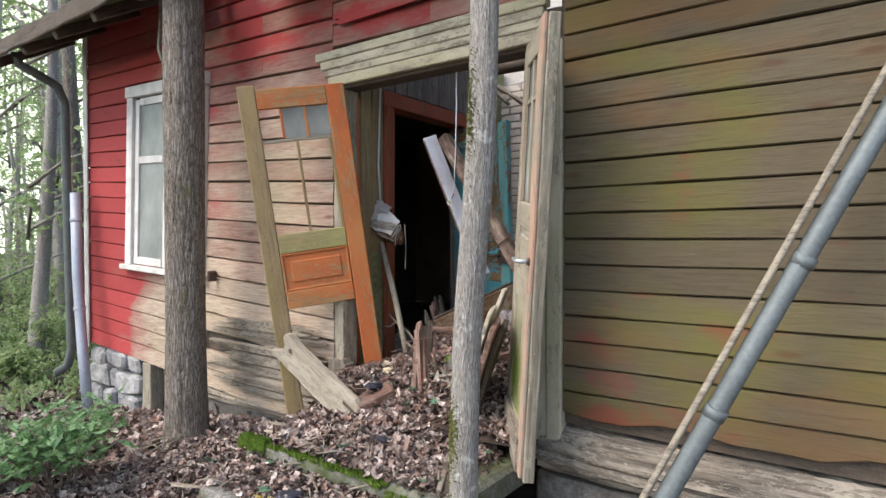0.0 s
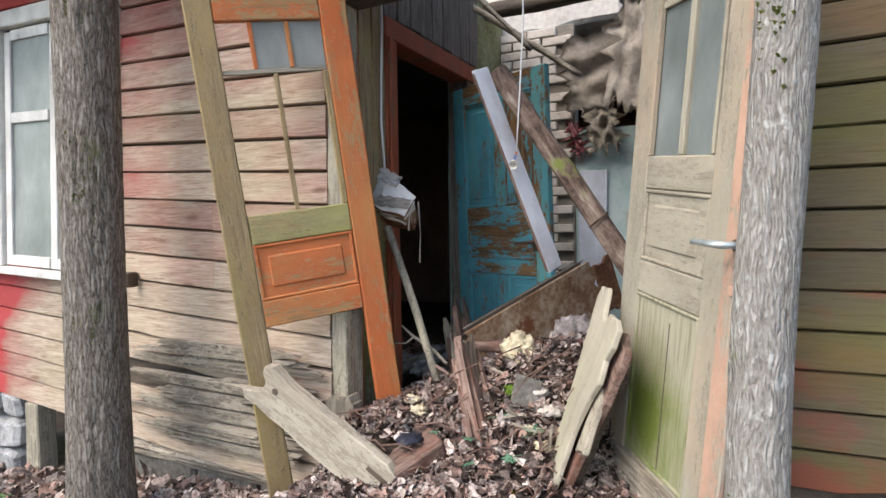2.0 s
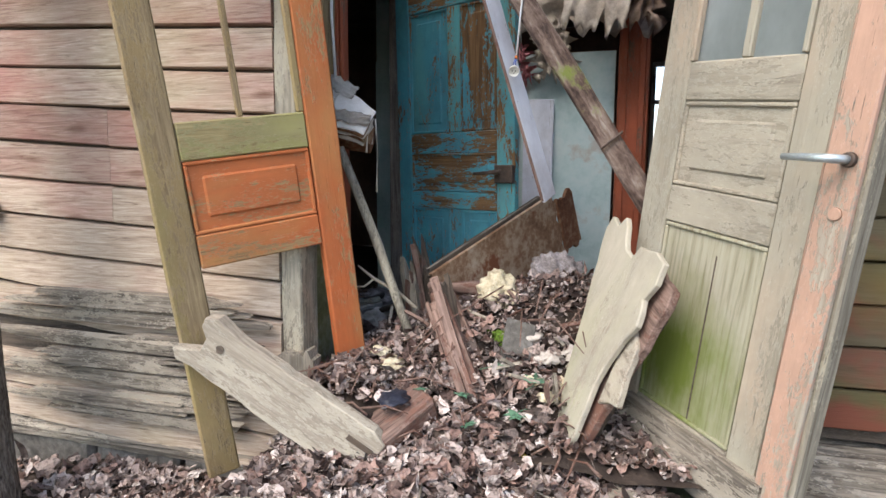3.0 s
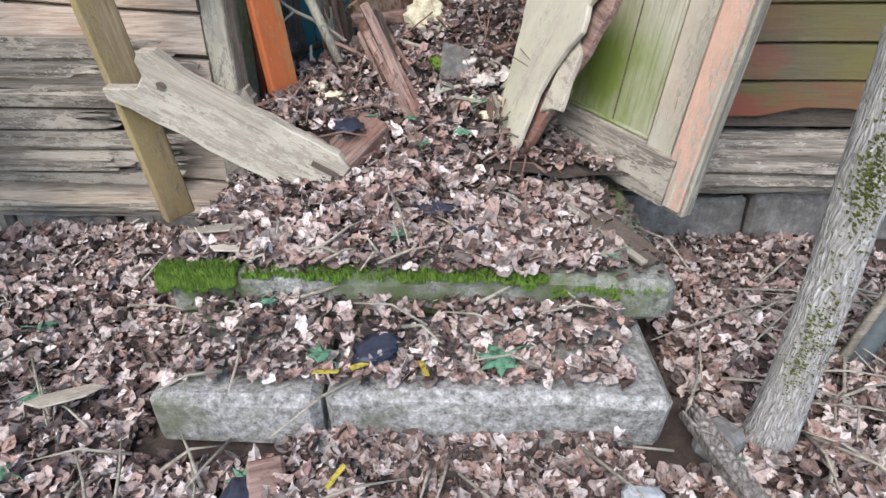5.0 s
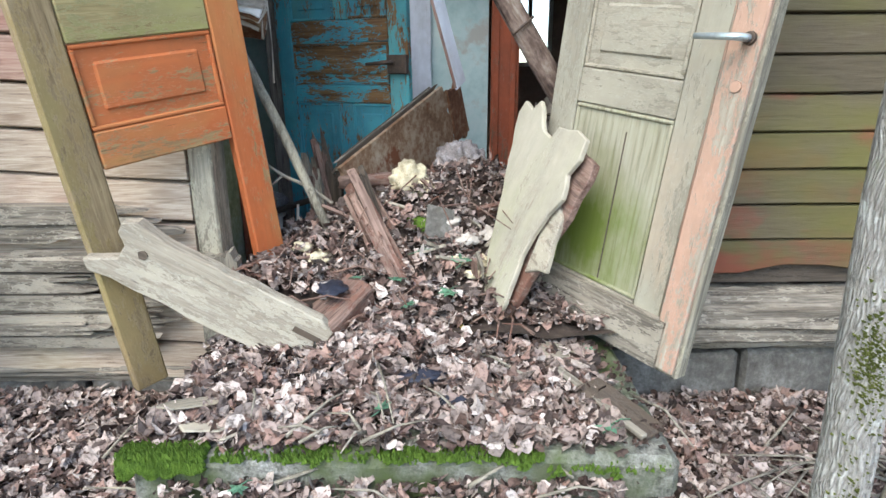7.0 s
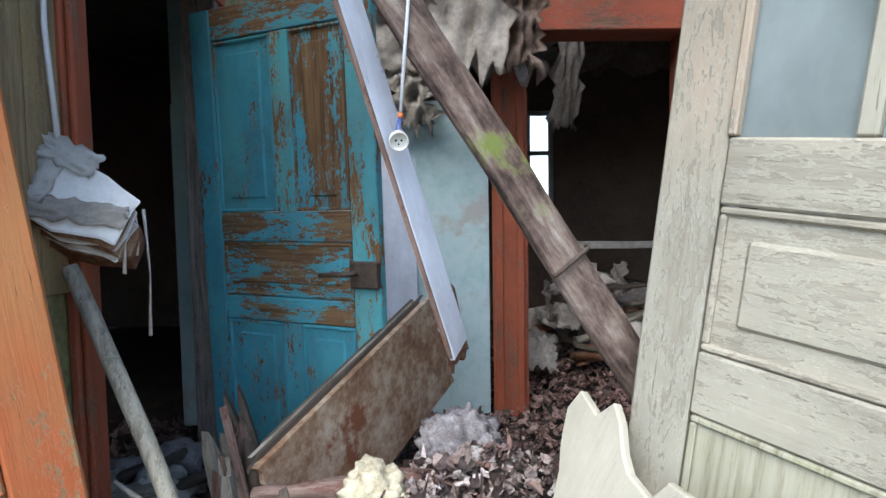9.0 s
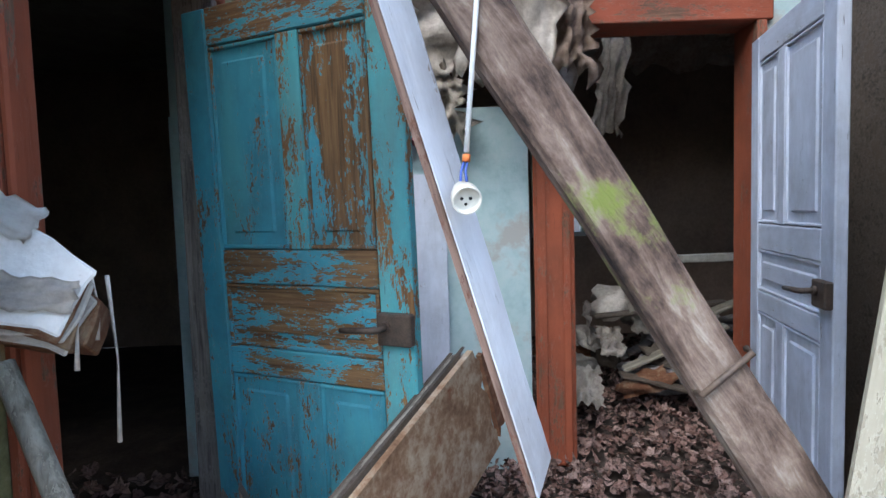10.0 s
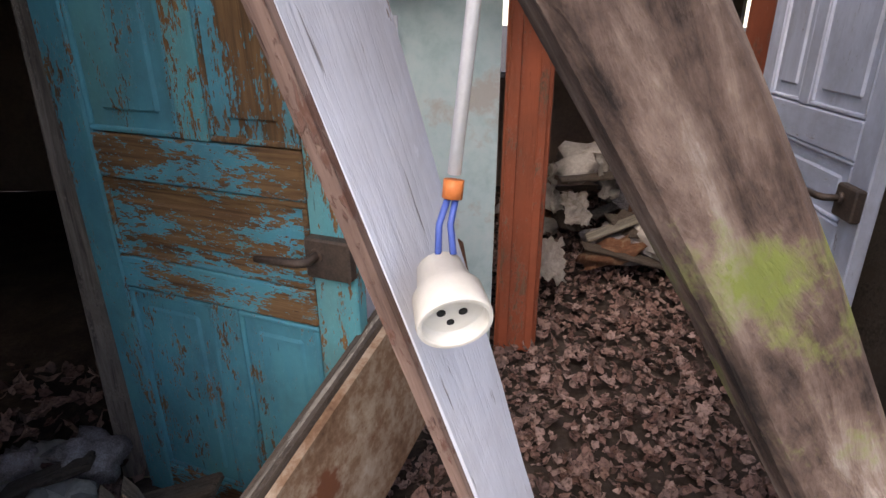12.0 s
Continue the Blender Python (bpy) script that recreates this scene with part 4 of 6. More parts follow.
# teal leaf of the side doorway
teal = thing("door_leaf", "teal door leaf with flaking paint, standing ajar", "door", axes((-2.28, 4.12, 0.33), (-3.07, 4.50, 0.38), (-2.31, 4.05, 2.5)))
TW = 0.89
part("stile", box(0, 0.12, -T / 2, T / 2, 0, 2.16, 0.005), M_TEALE, teal)
part("stile", box(TW - 0.11, TW, -T / 2, T / 2, 0, 2.16, 0.005), M_TEAL, teal)
for z0, z1 in ((0.03, 0.2), (0.87, 0.97), (1.20, 1.32), (2.03, 2.16)):
    part("rail", box(0.122, TW - 0.112, -T / 2, T / 2, z0, z1, 0.005), M_TEALX, teal)
part("muntin", box(0.38, 0.47, -T / 2, T / 2, 1.322, 2.028, 0.004), M_TEALE, teal)
part("muntin", box(0.38, 0.47, -T / 2, T / 2, 0.202, 0.868, 0.004), M_TEAL, teal)
for x0, x1 in ((0.124, 0.378), (0.472, TW - 0.114)):
    panel(x0, x1, 1.324, 2.026, T, M_TEALB if x0 < 0.2 else M_TEAL, teal)
    panel(x0, x1, 0.204, 0.866, T, M_TEAL, teal)
panel(0.124, TW - 0.114, 0.972, 1.198, T, M_TEALX, teal)
part("lock_case", box(-0.005, 0.115, T / 2, T / 2 + 0.035, 1.03, 1.13, 0.005), M_IRON, teal, "rusty box lock")
lever(teal, 0.08, 1.09, T / 2 + 0.03, 1, M_IRON, 0.13)

# lilac leaf of the back room's doorway
lilac = thing("door_leaf", "pale lilac panelled door leaf standing open", "door", axes((-0.66, 5.24, 0.42), (-0.84, 4.33, 0.42), (-0.66, 5.24, 2.6)))
LW = 0.93
part("stile", box(0, 0.11, -T / 2, T / 2, 0, 2.12, 0.005), M_LILAC, lilac)
part("stile", box(LW - 0.11, LW, -T / 2, T / 2, 0, 2.12, 0.005), M_LILAC, lilac)
for z0, z1 in ((0.03, 0.2), (0.82, 0.92), (1.12, 1.24), (2.0, 2.12)):
    part("rail", box(0.112, LW - 0.112, -T / 2, T / 2, z0, z1, 0.005), M_LILACX, lilac)
part("muntin", box(0.37, 0.45, -T / 2, T / 2, 1.242, 1.998, 0.004), M_LILAC, lilac)
part("muntin", box(0.37, 0.45, -T / 2, T / 2, 0.202, 0.818, 0.004), M_LILAC, lilac)
for x0, x1 in ((0.114, 0.368), (0.452, LW - 0.114)):
    panel(x0, x1, 1.244, 1.996, T, M_LILAC, lilac)
    panel(x0, x1, 0.204, 0.816, T, M_LILAC, lilac)
panel(0.114, LW - 0.114, 0.922, 1.118, T, M_LILACX, lilac)
part("lock_case", box(LW - 0.11, LW + 0.004, -T / 2 - 0.03, -T / 2, 0.96, 1.06, 0.005), M_IRON, lilac, "rusty box lock")
lever(lilac, LW - 0.07, 1.02, -T / 2 - 0.03, -1, M_IRON, -0.13)

# ---- frames of the inner doorways ----
side_frame = thing("door_frame", "red-brown moulded frame of the dark side doorway", "door frame", kind="structure")
part("casing", box(PX + 0.002, PX + 0.03, 3.40, 3.52, 0.42, 2.58, 0.006), M_REDJ, side_frame)
part("moulding", box(PX + 0.031, PX + 0.05, 3.41, 3.45, 0.42, 2.58, 0.006), M_REDJ, side_frame)
part("jamb", box(PX - 0.13, PX + 0.001, 3.522, 3.56, 0.42, 2.58, 0.004), M_REDJ, side_frame)
part("jamb", box(PX - 0.13, PX + 0.02, 4.50, 4.56, 0.42, 2.58, 0.004), M_DARKV, side_frame)
part("header", box(PX - 0.13, PX + 0.03, 3.40, 4.62, 2.582, 2.70, 0.006), M_REDJX, side_frame)
back_frame = thing("door_frame", "red-brown moulded frame of the back doorway", "door frame", kind="structure")
part("casing", box(-1.76, -1.575, WY - 0.03, WY - 0.001, 0.42, 2.66, 0.006), M_REDJ, back_frame)
part("moulding", box(-1.75, -1.70, WY - 0.045, WY - 0.031, 0.42, 2.66, 0.005), M_REDJ, back_frame)
part("moulding", box(-1.62, -1.578, WY - 0.042, WY - 0.031, 0.42, 2.66, 0.005), M_REDJ, back_frame)
part("jamb", box(-1.60, -1.55, WY, WY + 0.21, 0.42, 2.66, 0.004), M_REDJ, back_frame)
part("jamb", box(-0.64, -0.59, WY - 0.03, WY + 0.21, 0.42, 2.66, 0.004), M_REDJ, back_frame)
part("header", box(-1.72, -0.56, WY - 0.03, WY + 0.21, 2.662, 2.84, 0.006), M_REDJX, back_frame)
for q in ((-1.32, -0.75, 1.45, 2.75), (0.98, 1.75, 1.3, 2.95)):
    wdw = thing("window_2", "white back window without glass", "window", kind="structure")
    for x in (q[0], (q[0] + q[1]) / 2 - 0.02, q[1] - 0.05):
        part("stile", box(x, x + 0.05, BACK - 0.12, BACK - 0.06, q[2] + 0.05, q[3] - 0.05, 0.004), M_WHITE, wdw)
    for z in (q[2], q[2] + (q[3] - q[2]) * 0.62, q[3] - 0.05):
        part("rail", box(q[0], q[1], BACK - 0.125, BACK - 0.055, z, z + 0.05, 0.004), M_WHITE, wdw)

# ---- big loose timbers ----
def timber(name, a, bq, w, t, material, label, up=(0, -1, 0), seed=1, parent=None):
    m = along(a, bq, up)
    L = (Vector(bq) - Vector(a)).length
    return solo(name, box(0, L, -w / 2, w / 2, -t / 2, t / 2, 0.008, cuts=14, rough=0.007, seed=seed), material, label, "beam", m)


beam = timber("fallen_beam", (-1.12, 3.21, 0.44), (-2.26, 3.11, 2.22), 0.085, 0.06, M_BEAM, "fallen grey beam with moss, leaning in the porch", seed=3)
plankw = thing("white_plank", "white-painted plank hanging in the porch", "plank", along((-2.045, 3.27, 1.31), (-2.295, 3.03, 2.18), (0.91, -0.41, 0.1)))
part("board", box(0, 0.97, -0.05, 0.05, -0.006, 0.006, 0.002, cuts=14, rough=0.003, seed=9), M_PLANKW, plankw)
edge = part("rotten_edge", splintered(0.96, 0.008, 0.010, 33, True, 0.04, 5), M_ROT, plankw, "rotten brown edge of the plank")
edge.matrix_basis = pose(0.0, 0.047, 0, -90, 0, 0)
stick = solo("stick", tube([(-2.99, 3.32, 1.52), (-2.78, 3.24, 1.1), (-2.56, 3.14, 0.62)], [0.02, 0.022, 0.02], 9, 0.2), M_BAREZ, "bare grey stick leaning on the heap", "stick")
def cut_shape(outline, thick, seed=0.0, wob=0.008):
    """A board of an irregular outline in x and z, with worn edges."""
    b = bmesh.new()
    pts = []
    for (x0, z0), (x1, z1) in zip(outline, outline[1:] + outline[:1]):
        n = max(1, int(math.hypot(x1 - x0, z1 - z0) / 0.04))
        for i in range(n):
            u = i / n
            x, z = x0 + (x1 - x0) * u, z0 + (z1 - z0) * u
            e = noise.noise_vector(Vector((x * 14, z * 14, seed)))
            pts.append((x + wob * e.x, z + wob * e.z))
    front = [b.verts.new((x, -thick / 2, z)) for x, z in pts]
    b.faces.new(front)
    r = bmesh.ops.extrude_face_region(b, geom=b.faces[:])
    bmesh.ops.translate(b, vec=(0, thick, 0), verts=[v for v in r["geom"] if isinstance(v, bmesh.types.BMVert)])
    bmesh.ops.recalc_face_normals(b, faces=b.faces[:])
    bmesh.ops.bevel(b, geom=[e for e in b.edges if len(e.link_faces) == 2 and e.calc_face_angle(0) > 1.2], offset=0.004, segments=1, affect="EDGES")
    bmesh.ops.triangulate(b, faces=[f for f in b.faces if len(f.verts) > 4])
    return b


M_PALE = painted_wood("pale_weathered_wood", (0.45, 0.40, 0.315), (0.20, 0.165, 0.125), (0.43, 0.375, 0.295), 0.48, "x", (0.36, 0.335, 0.23), 0.5)
board = thing("broken_plank", "pale weathered plank with a notched end on the steps", "plank", axes((-2.60, 2.60, 0.36), (-3.16, 2.54, 0.76), (-2.49, 2.585, 0.53)))
part("plank", cut_shape([(0, 0), (0.0, 0.19), (0.05, 0.215), (0.6, 0.205), (0.70, 0.225), (0.74, 0.20), (0.735, 0.165), (0.70, 0.13), (0.705, 0.08), (0.76, 0.05), (0.80, 0.02), (0.775, -0.01), (0.70, 0.0), (0.4, -0.005)], 0.05, 4.0), M_PALE, board)
for z in (0.05, 0.13):
    part("mortise", box(0.02, 0.12, -0.029, -0.0255, z, z + 0.022, 0.001), M_DARKWOOD, board, "dark mortise slot")
    part("mortise", box(0.02, 0.12, 0.0255, 0.029, z, z + 0.022, 0.001), M_DARKWOOD, board, "dark mortise slot")
for y0, y1 in ((-0.0285, -0.0255), (0.0255, 0.0285)):
    part("knot_hole", tube([(0.64, y0, 0.13), (0.64, y1, 0.13)], [0.016, 0.016], 10, 0.4), M_DARKWOOD, board)
M_WARP = mottled("warped_board_face", [(0.32, (0.10, 0.05, 0.028)), (0.45, (0.26, 0.15, 0.085)), (0.56, (0.44, 0.33, 0.23)), (0.72, (0.60, 0.52, 0.42))], 5, 0.85, 0.008, 6, ((0.20, 0.075, 0.035), 0.54, 0.60, 3.2))
warped = thing("warped_board", "brown warped board leaning in the porch, edge delaminating", "board", axes((-2.53, 3.59, 0.53), (-1.99, 4.49, 0.79), (-2.62, 3.46, 0.95)))
part("face", splintered(1.05, 0.43, 0.022, 8, True, 0.04), M_WARP, warped)
for k in range(3):
    q = part("edge_layer", splintered(1.04 - 0.03 * k, 0.035 + 0.012 * k, 0.012, 140 + k, True, 0.09, 5), (M_DARKWOOD, M_SILL, M_DARKWOOD)[k], warped, "dark delaminated edge")
    q.matrix_basis = pose(0.01, 0.019 + 0.013 * k, 0.41 - 0.012 * k)
flap = part("end_flap", splintered(0.40, 0.16, 0.02, 150, True, 0.05, 8), M_BRDOOR, warped, "dark brown broken end")
flap.matrix_basis = pose(1.04, -0.01, 0.42, 0, 90, 0)
M_PROP = painted_wood("propped_board_wood", (0.46, 0.42, 0.33), (0.24, 0.20, 0.15), (0.47, 0.42, 0.33), 0.3, "z", (0.40, 0.40, 0.24), 0.5)
PROPPED = axes((-1.96, 2.80, 0.39), (-1.785, 3.12, 1.253), (-1.643, 2.70, 1.161))
SHAPES = [
    [(0.037, -0.005), (0.22, 0.24), (0.35, 0.52), (0.465, 0.765), (0.45, 0.825), (0.38, 0.81), (0.35, 0.845), (0.24, 0.77), (0.17, 0.765), (0.15, 0.81), (0.05, 0.835), (-0.023, 0.82), (-0.033, 0.757), (-0.01, 0.70), (-0.05, 0.62), (-0.015, 0.54), (0.01, 0.44), (0.01, 0.316), (-0.03, 0.123), (-0.018, 0.018)],
    [(0.044, -0.02), (-0.01, 0.034), (-0.05, 0.40), (-0.075, 0.72), (-0.065, 0.76), (0.06, 0.79), (0.2, 0.68), (0.11, 0.3)],
    [(-0.005, 0.30), (-0.06, 0.345), (-0.117, 0.374), (-0.085, 0.458), (-0.06, 0.554), (-0.015, 0.585), (0.02, 0.504), (0.005, 0.403)],
    [(0.05, -0.01), (0.0, 0.05), (0.0, 0.4), (-0.02, 0.66), (0.10, 0.72), (0.2, 0.74), (0.24, 0.60), (0.15, 0.3)]]
for k, (off, mt, th, lab) in enumerate([(0.0, M_PROP, 0.022, "pale splintered board propped beside the doorway"), (-0.045, M_ROT, 0.03, "red-brown rotten board behind a propped board"), (0.03 - 0.06, M_PALE, 0.024, "short pale broken offcut among the propped boards"), (-0.08, M_DARKWOOD, 0.03, "dark split board at the back of the propped boards")]):
    solo("broken_board", cut_shape(SHAPES[k], th, 20.0 + k, 0.016), mt, lab, "board", PROPPED @ pose(0, off, 0), "propped boards")
solo("metal_pole", tube([(-0.88, 2.12, 0.03), (-0.62, 2.27, 0.55), (0.10, 2.68, 2.1), (0.30, 2.80, 2.55)], [0.038] * 4, 14), M_ZINC, "grey zinc downpipe leaning against the boards", "pipe")

# ---- pipes at the corner ----
solo("downpipe", tube([(-6.9, 2.25, 3.41), (-6.9, 2.27, 3.3), (-6.9, 2.44, 3.23), (-6.9, 2.61, 3.15), (-6.9, 2.68, 2.98), (-6.9, 2.69, 1.92), (-6.88, 2.71, 0.38), (-6.9, 2.68, 0.2), (-6.97, 2.59, 0.12)], [0.045] * 9, 12), M_PIPED, "dark downpipe with a swan neck under the eaves", "pipe")
solo("zinc_pipe", tube([(-6.75, 2.71, 2.03), (-6.67, 2.69, 1.18), (-6.50, 2.66, 0.45), (-6.22, 2.60, -0.25)], [0.05, 0.05, 0.05, 0.05], 12), M_ZINCL, "pale zinc pipe leaning at the corner", "pipe")

# ---- trees ----
def trunk(points, radii, material, seed):
    """A trunk whose bark stands in long ridges."""
    b = tube(points, radii, 72, 0.08, seed)
    mid = points[len(points) // 2]
    for v in b.verts:
        near = min(points, key=lambda p: abs(p.z - v.co.z))
        out = (v.co - near)
        a = math.atan2(out.y, out.x)
        q = Vector((math.cos(a) * 7, math.sin(a) * 7, v.co.z * 3.2 + seed * 10))
        ridge = abs(noise.noise(q)) + 0.6 * abs(noise.noise(q * 2.3))
        v.co += out.normalized() * radii[-1] * (0.16 - 0.20 * math.exp(-ridge * 7)) * 0.8
    return b


def fine_line(a, bq, n):
    return [Vector(a).lerp(Vector(bq), i / n) for i in range(n + 1)]


t1 = thing("tree", "brown-grey tree trunk with furrowed bark before the house", "tree")
pts = fine_line((-4.12, 2.40, -0.2), (-4.15, 2.42, 5.5), 160)
part("trunk", trunk(pts, [0.126 + 0.07 * math.exp(-i / 8.0) for i in range(161)], M_BARKD, 1), M_BARKD, t1)
t2 = thing("tree", "slender pale-barked tree with lichen before the door", "tree")
pts = [Vector((-1.27, 1.82, -0.05)).lerp(Vector((-1.12, 1.98, 4.5)), i / 160) + Vector((0.010 * math.sin(i * 0.11), 0, 0)) for i in range(161)]
part("trunk", trunk(pts, [0.049 + 0.025 * math.exp(-i / 5.0) for i in range(161)], M_BARK, 2), M_BARK, t2)


def trunk_moss(parent, points, radius, z0, z1, a0, a1, n, seed, material, name, label):
    """Tiny tufts growing on one side of a trunk."""
    rnd = random.Random(seed)
    vs, fs = [], []
    for _ in range(n):
        z, a = rnd.gauss((z0 + z1) / 2, (z1 - z0) / 4), rnd.gauss((a0 + a1) / 2, (a1 - a0) / 4)
        c = min(points, key=lambda p: abs(p.z - z))
        r = radius * 1.06
        o = Vector((math.cos(a), math.sin(a), 0))
        p, t = Vector((c.x, c.y, z)) + o * r, Vector((-o.y, o.x, 0))
        s, i = 0.0025 + 0.004 * rnd.random(), len(vs)
        vs += [tuple(p + t * s), tuple(p - t * s + Vector((0, 0, s * 0.5))), tuple(p + Vector((0, 0, -s * 1.3))), tuple(p + o * (0.006 + 0.006 * rnd.random()) + Vector((0, 0, s * 0.4)))]
        fs += [(i, i + 1, i + 3), (i + 1, i + 2, i + 3), (i + 2, i, i + 3)]
    me = bpy.data.meshes.new(name)
    me.from_pydata(vs, [], fs)
    me.materials.append(material)
    ob = new(name, me)
    ob.parent = parent
    return tagged(ob, label, kind="stuff")


M_DULLMOSS = mottled("dull_moss", [(0.3, (0.05, 0.06, 0.012)), (0.5, (0.14, 0.155, 0.035)), (0.75, (0.27, 0.28, 0.09))], 40, 0.95, 0.01)
pts1 = fine_line((-4.12, 2.40, -0.2), (-4.15, 2.42, 5.5), 160)
pts2 = pts
for k, (z, h) in enumerate(((1.72, 0.22), (1.02, 0.16), (0.2, 0.3), (2.6, 0.12))):
    trunk_moss(t1, pts1, 0.127, z - h, z + h, -1.6, 0.1, 420, k, M_DULLMOSS, "moss_patch", "patch of green moss on the bark")
for k, (z, h) in enumerate(((2.05, 0.2), (0.35, 0.25), (0.8, 0.12))):
    trunk_moss(t2, pts2, 0.049, z - h, z + h, -2.7, -1.2, 420, 10 + k, M_DULLMOSS, "moss_patch", "patch of dull moss on the bark")

# ---- dead leaves ----
MAPLE = [(0.0, 1.0), (0.42, 0.52), (0.80, 0.95), (1.15, 0.5), (1.75, 0.78), (2.35, 0.42), (3.14, 0.30), (3.93, 0.42), (4.53, 0.78), (5.13, 0.5), (5.48, 0.95), (5.86, 0.52)]
LEAF = [(0.0, 1.0), (0.5, 0.84), (0.95, 0.95), (1.5, 0.78), (2.2, 0.74), (3.14, 0.62), (4.1, 0.76), (4.8, 0.8), (5.35, 0.93), (5.8, 0.82)]
OVAL = [(0.0, 1.0), (0.6, 0.62), (1.4, 0.42), (2.4, 0.5), (3.14, 0.85), (3.9, 0.5), (4.9, 0.42), (5.7, 0.62)]


def scatter(name, places, size, material, label, category, seed, curl=0.7, tilt=0.5, outline=LEAF, flat_up=True):
    """Many curled leaves, one at each of the places (x, y, z)."""
    rng = np.random.default_rng(seed)
    P = np.array(places, dtype=float)
    n, k = len(P), len(outline)
    ang, rad = np.array([a for a, _ in outline]), np.array([r for _, r in outline])
    s = size * (0.4 + 0.95 * rng.random(n) ** 1.2)
    lx = np.concatenate([[0], rad * np.cos(ang)])[None] * s[:, None]
    ly = np.concatenate([[0], rad * np.sin(ang)])[None] * s[:, None]
    c = curl * (rng.random(n) * 1.6 - 0.35)
    c2 = curl * (rng.random(n) - 0.5)
    rag = np.concatenate([np.ones((n, 1)), 0.62 + 0.55 * rng.random((n, k))], 1)
    lx, ly = lx * rag, ly * rag
    lx, ly = lx * (0.7 + 0.6 * rng.random((n, 1))), ly * (0.55 + 0.6 * rng.random((n, 1)))
    lz = (c[:, None] * lx ** 2 + c2[:, None] * ly ** 2) / s[:, None] + rng.normal(0, 0.11, lx.shape) * s[:, None]
    yaw, tx, ty = rng.random(n) * 6.2832, rng.normal(0, tilt, n), rng.normal(0, tilt, n)
    if not flat_up:
        tx, ty = rng.random(n) * 6.28, rng.random(n) * 6.28
    y1, z1 = ly * np.cos(tx)[:, None] - lz * np.sin(tx)[:, None], ly * np.sin(tx)[:, None] + lz * np.cos(tx)[:, None]
    x1, z2 = lx * np.cos(ty)[:, None] + z1 * np.sin(ty)[:, None], -lx * np.sin(ty)[:, None] + z1 * np.cos(ty)[:, None]
    X = x1 * np.cos(yaw)[:, None] - y1 * np.sin(yaw)[:, None] + P[:, :1]
    Y = x1 * np.sin(yaw)[:, None] + y1 * np.cos(yaw)[:, None] + P[:, 1:2]
    Z = z2 + P[:, 2:3]
    verts = np.stack([X, Y, Z], -1).reshape(-1, 3)
    base = (np.arange(n) * (k + 1))[:, None]
    i = np.arange(k)
    tri = np.stack([np.broadcast_to(base, (n, k)), base + 1 + i, base + 1 + (i + 1) % k], -1).reshape(-1, 3)
    me = bpy.data.meshes.new(name)
    me.from_pydata(verts.tolist(), [], tri.tolist())
    me.materials.append(material)
    return tagged(new(name, me), label, category, kind="stuff")


def strewn(x0, x1, y0, y1, n, fz, seed, lift=0.03, keep=lambda x, y: True):
    rnd = random.Random(seed)
    out = []
    while len(out) < n:
        x, y = x0 + (x1 - x0) * rnd.random(), y0 + (y1 - y0) * rnd.random()
        if keep(x, y):
            out.append((x, y, fz(x, y) + 0.008 + lift * rnd.random()))
    return out


def on_steps(x, y):
    return -2.97 < x < -1.48 and y > 1.72


def litter_z(x, y):
    """The surface that leaves lie on outside."""
    if -2.95 < x < -1.5 and 2.09 < y < 2.72:
        return 0.373 + 0.12 * bell(x, y, -2.45, 2.75, 0.5, 0.3)
    if -2.90 < x < -1.6 and 1.78 < y < 2.09:
        return 0.225 + 0.05 * max(0.0, (y - 1.9) / 0.15)
    if -2.56 < x < -1.66 and 1.49 < y < 1.77:
        return 0.078
    return ground_z(x, y)


clear = lambda x, y: not ((-2.95 < x < -1.5 and 1.72 < y < 2.02) or (-2.95 < x < -2.9 and y > 2.0))
scatter("leaf_litter", strewn(-3.9, -0.4, 0.9, 2.90, 17000, ground_z, 1, 0.028, lambda x, y: not (-3.0 < x < -1.46 and y > 1.7) and not (-2.5 < x < -1.7 and 1.44 < y < 1.50)), 0.031, M_LITTER, "brown and pinkish dead leaves on the ground", "leaves", 1)
scatter("leaf_litter", strewn(-8.5, -3.8, -0.6, 2.9, 8000, ground_z, 2, 0.03), 0.05, M_LITTER, "brown dead leaves under the trees", "leaves", 2)
scatter("leaf_litter", strewn(-0.5, 2.5, 0.0, 2.7, 2500, ground_z, 3, 0.03), 0.05, M_LITTER, "brown dead leaves along the wall", "leaves", 3)
scatter("leaf_litter", strewn(-9.0, 4.5, -4.5, 0.95, 11000, ground_z, 21, 0.03), 0.06, M_LITTER, "brown dead leaves over the forest ground", "leaves", 21)
scatter("leaf_litter", strewn(-2.95, -1.5, 2.04, 2.80, 4300, litter_z, 4, 0.035, lambda x, y: x < -1.60 - 0.06 * noise.noise(Vector((y * 6, 1, 2))) - 0.05 * (2.75 - y) and y > 2.115 + 0.03 * noise.noise(Vector((x * 7, 3, 2)))), 0.033, M_LITTER, "dead leaves heaped on the landing", "leaves", 4)
scatter("leaf_litter", strewn(-2.88, -1.65, 1.80, 2.08, 1200, litter_z, 5, 0.02), 0.027, M_LITTER, "dead leaves on the lower step", "leaves", 5)
scatter("leaf_litter", strewn(-2.56, -1.64, 1.52, 1.76, 900, litter_z, 15, 0.02), 0.027, M_LITTER, "dead leaves on the lowest step", "leaves", 15)
solo("rubble_heap", sheet(-2.96, -1.42, 2.66, 4.5, 60, 70, lambda x, y: pile_z(x, y) - 0.06 * max(0, y - 3.9)), M_SOIL, "heap of rotted wood and soil in the porch", "rubble", kind="stuff")
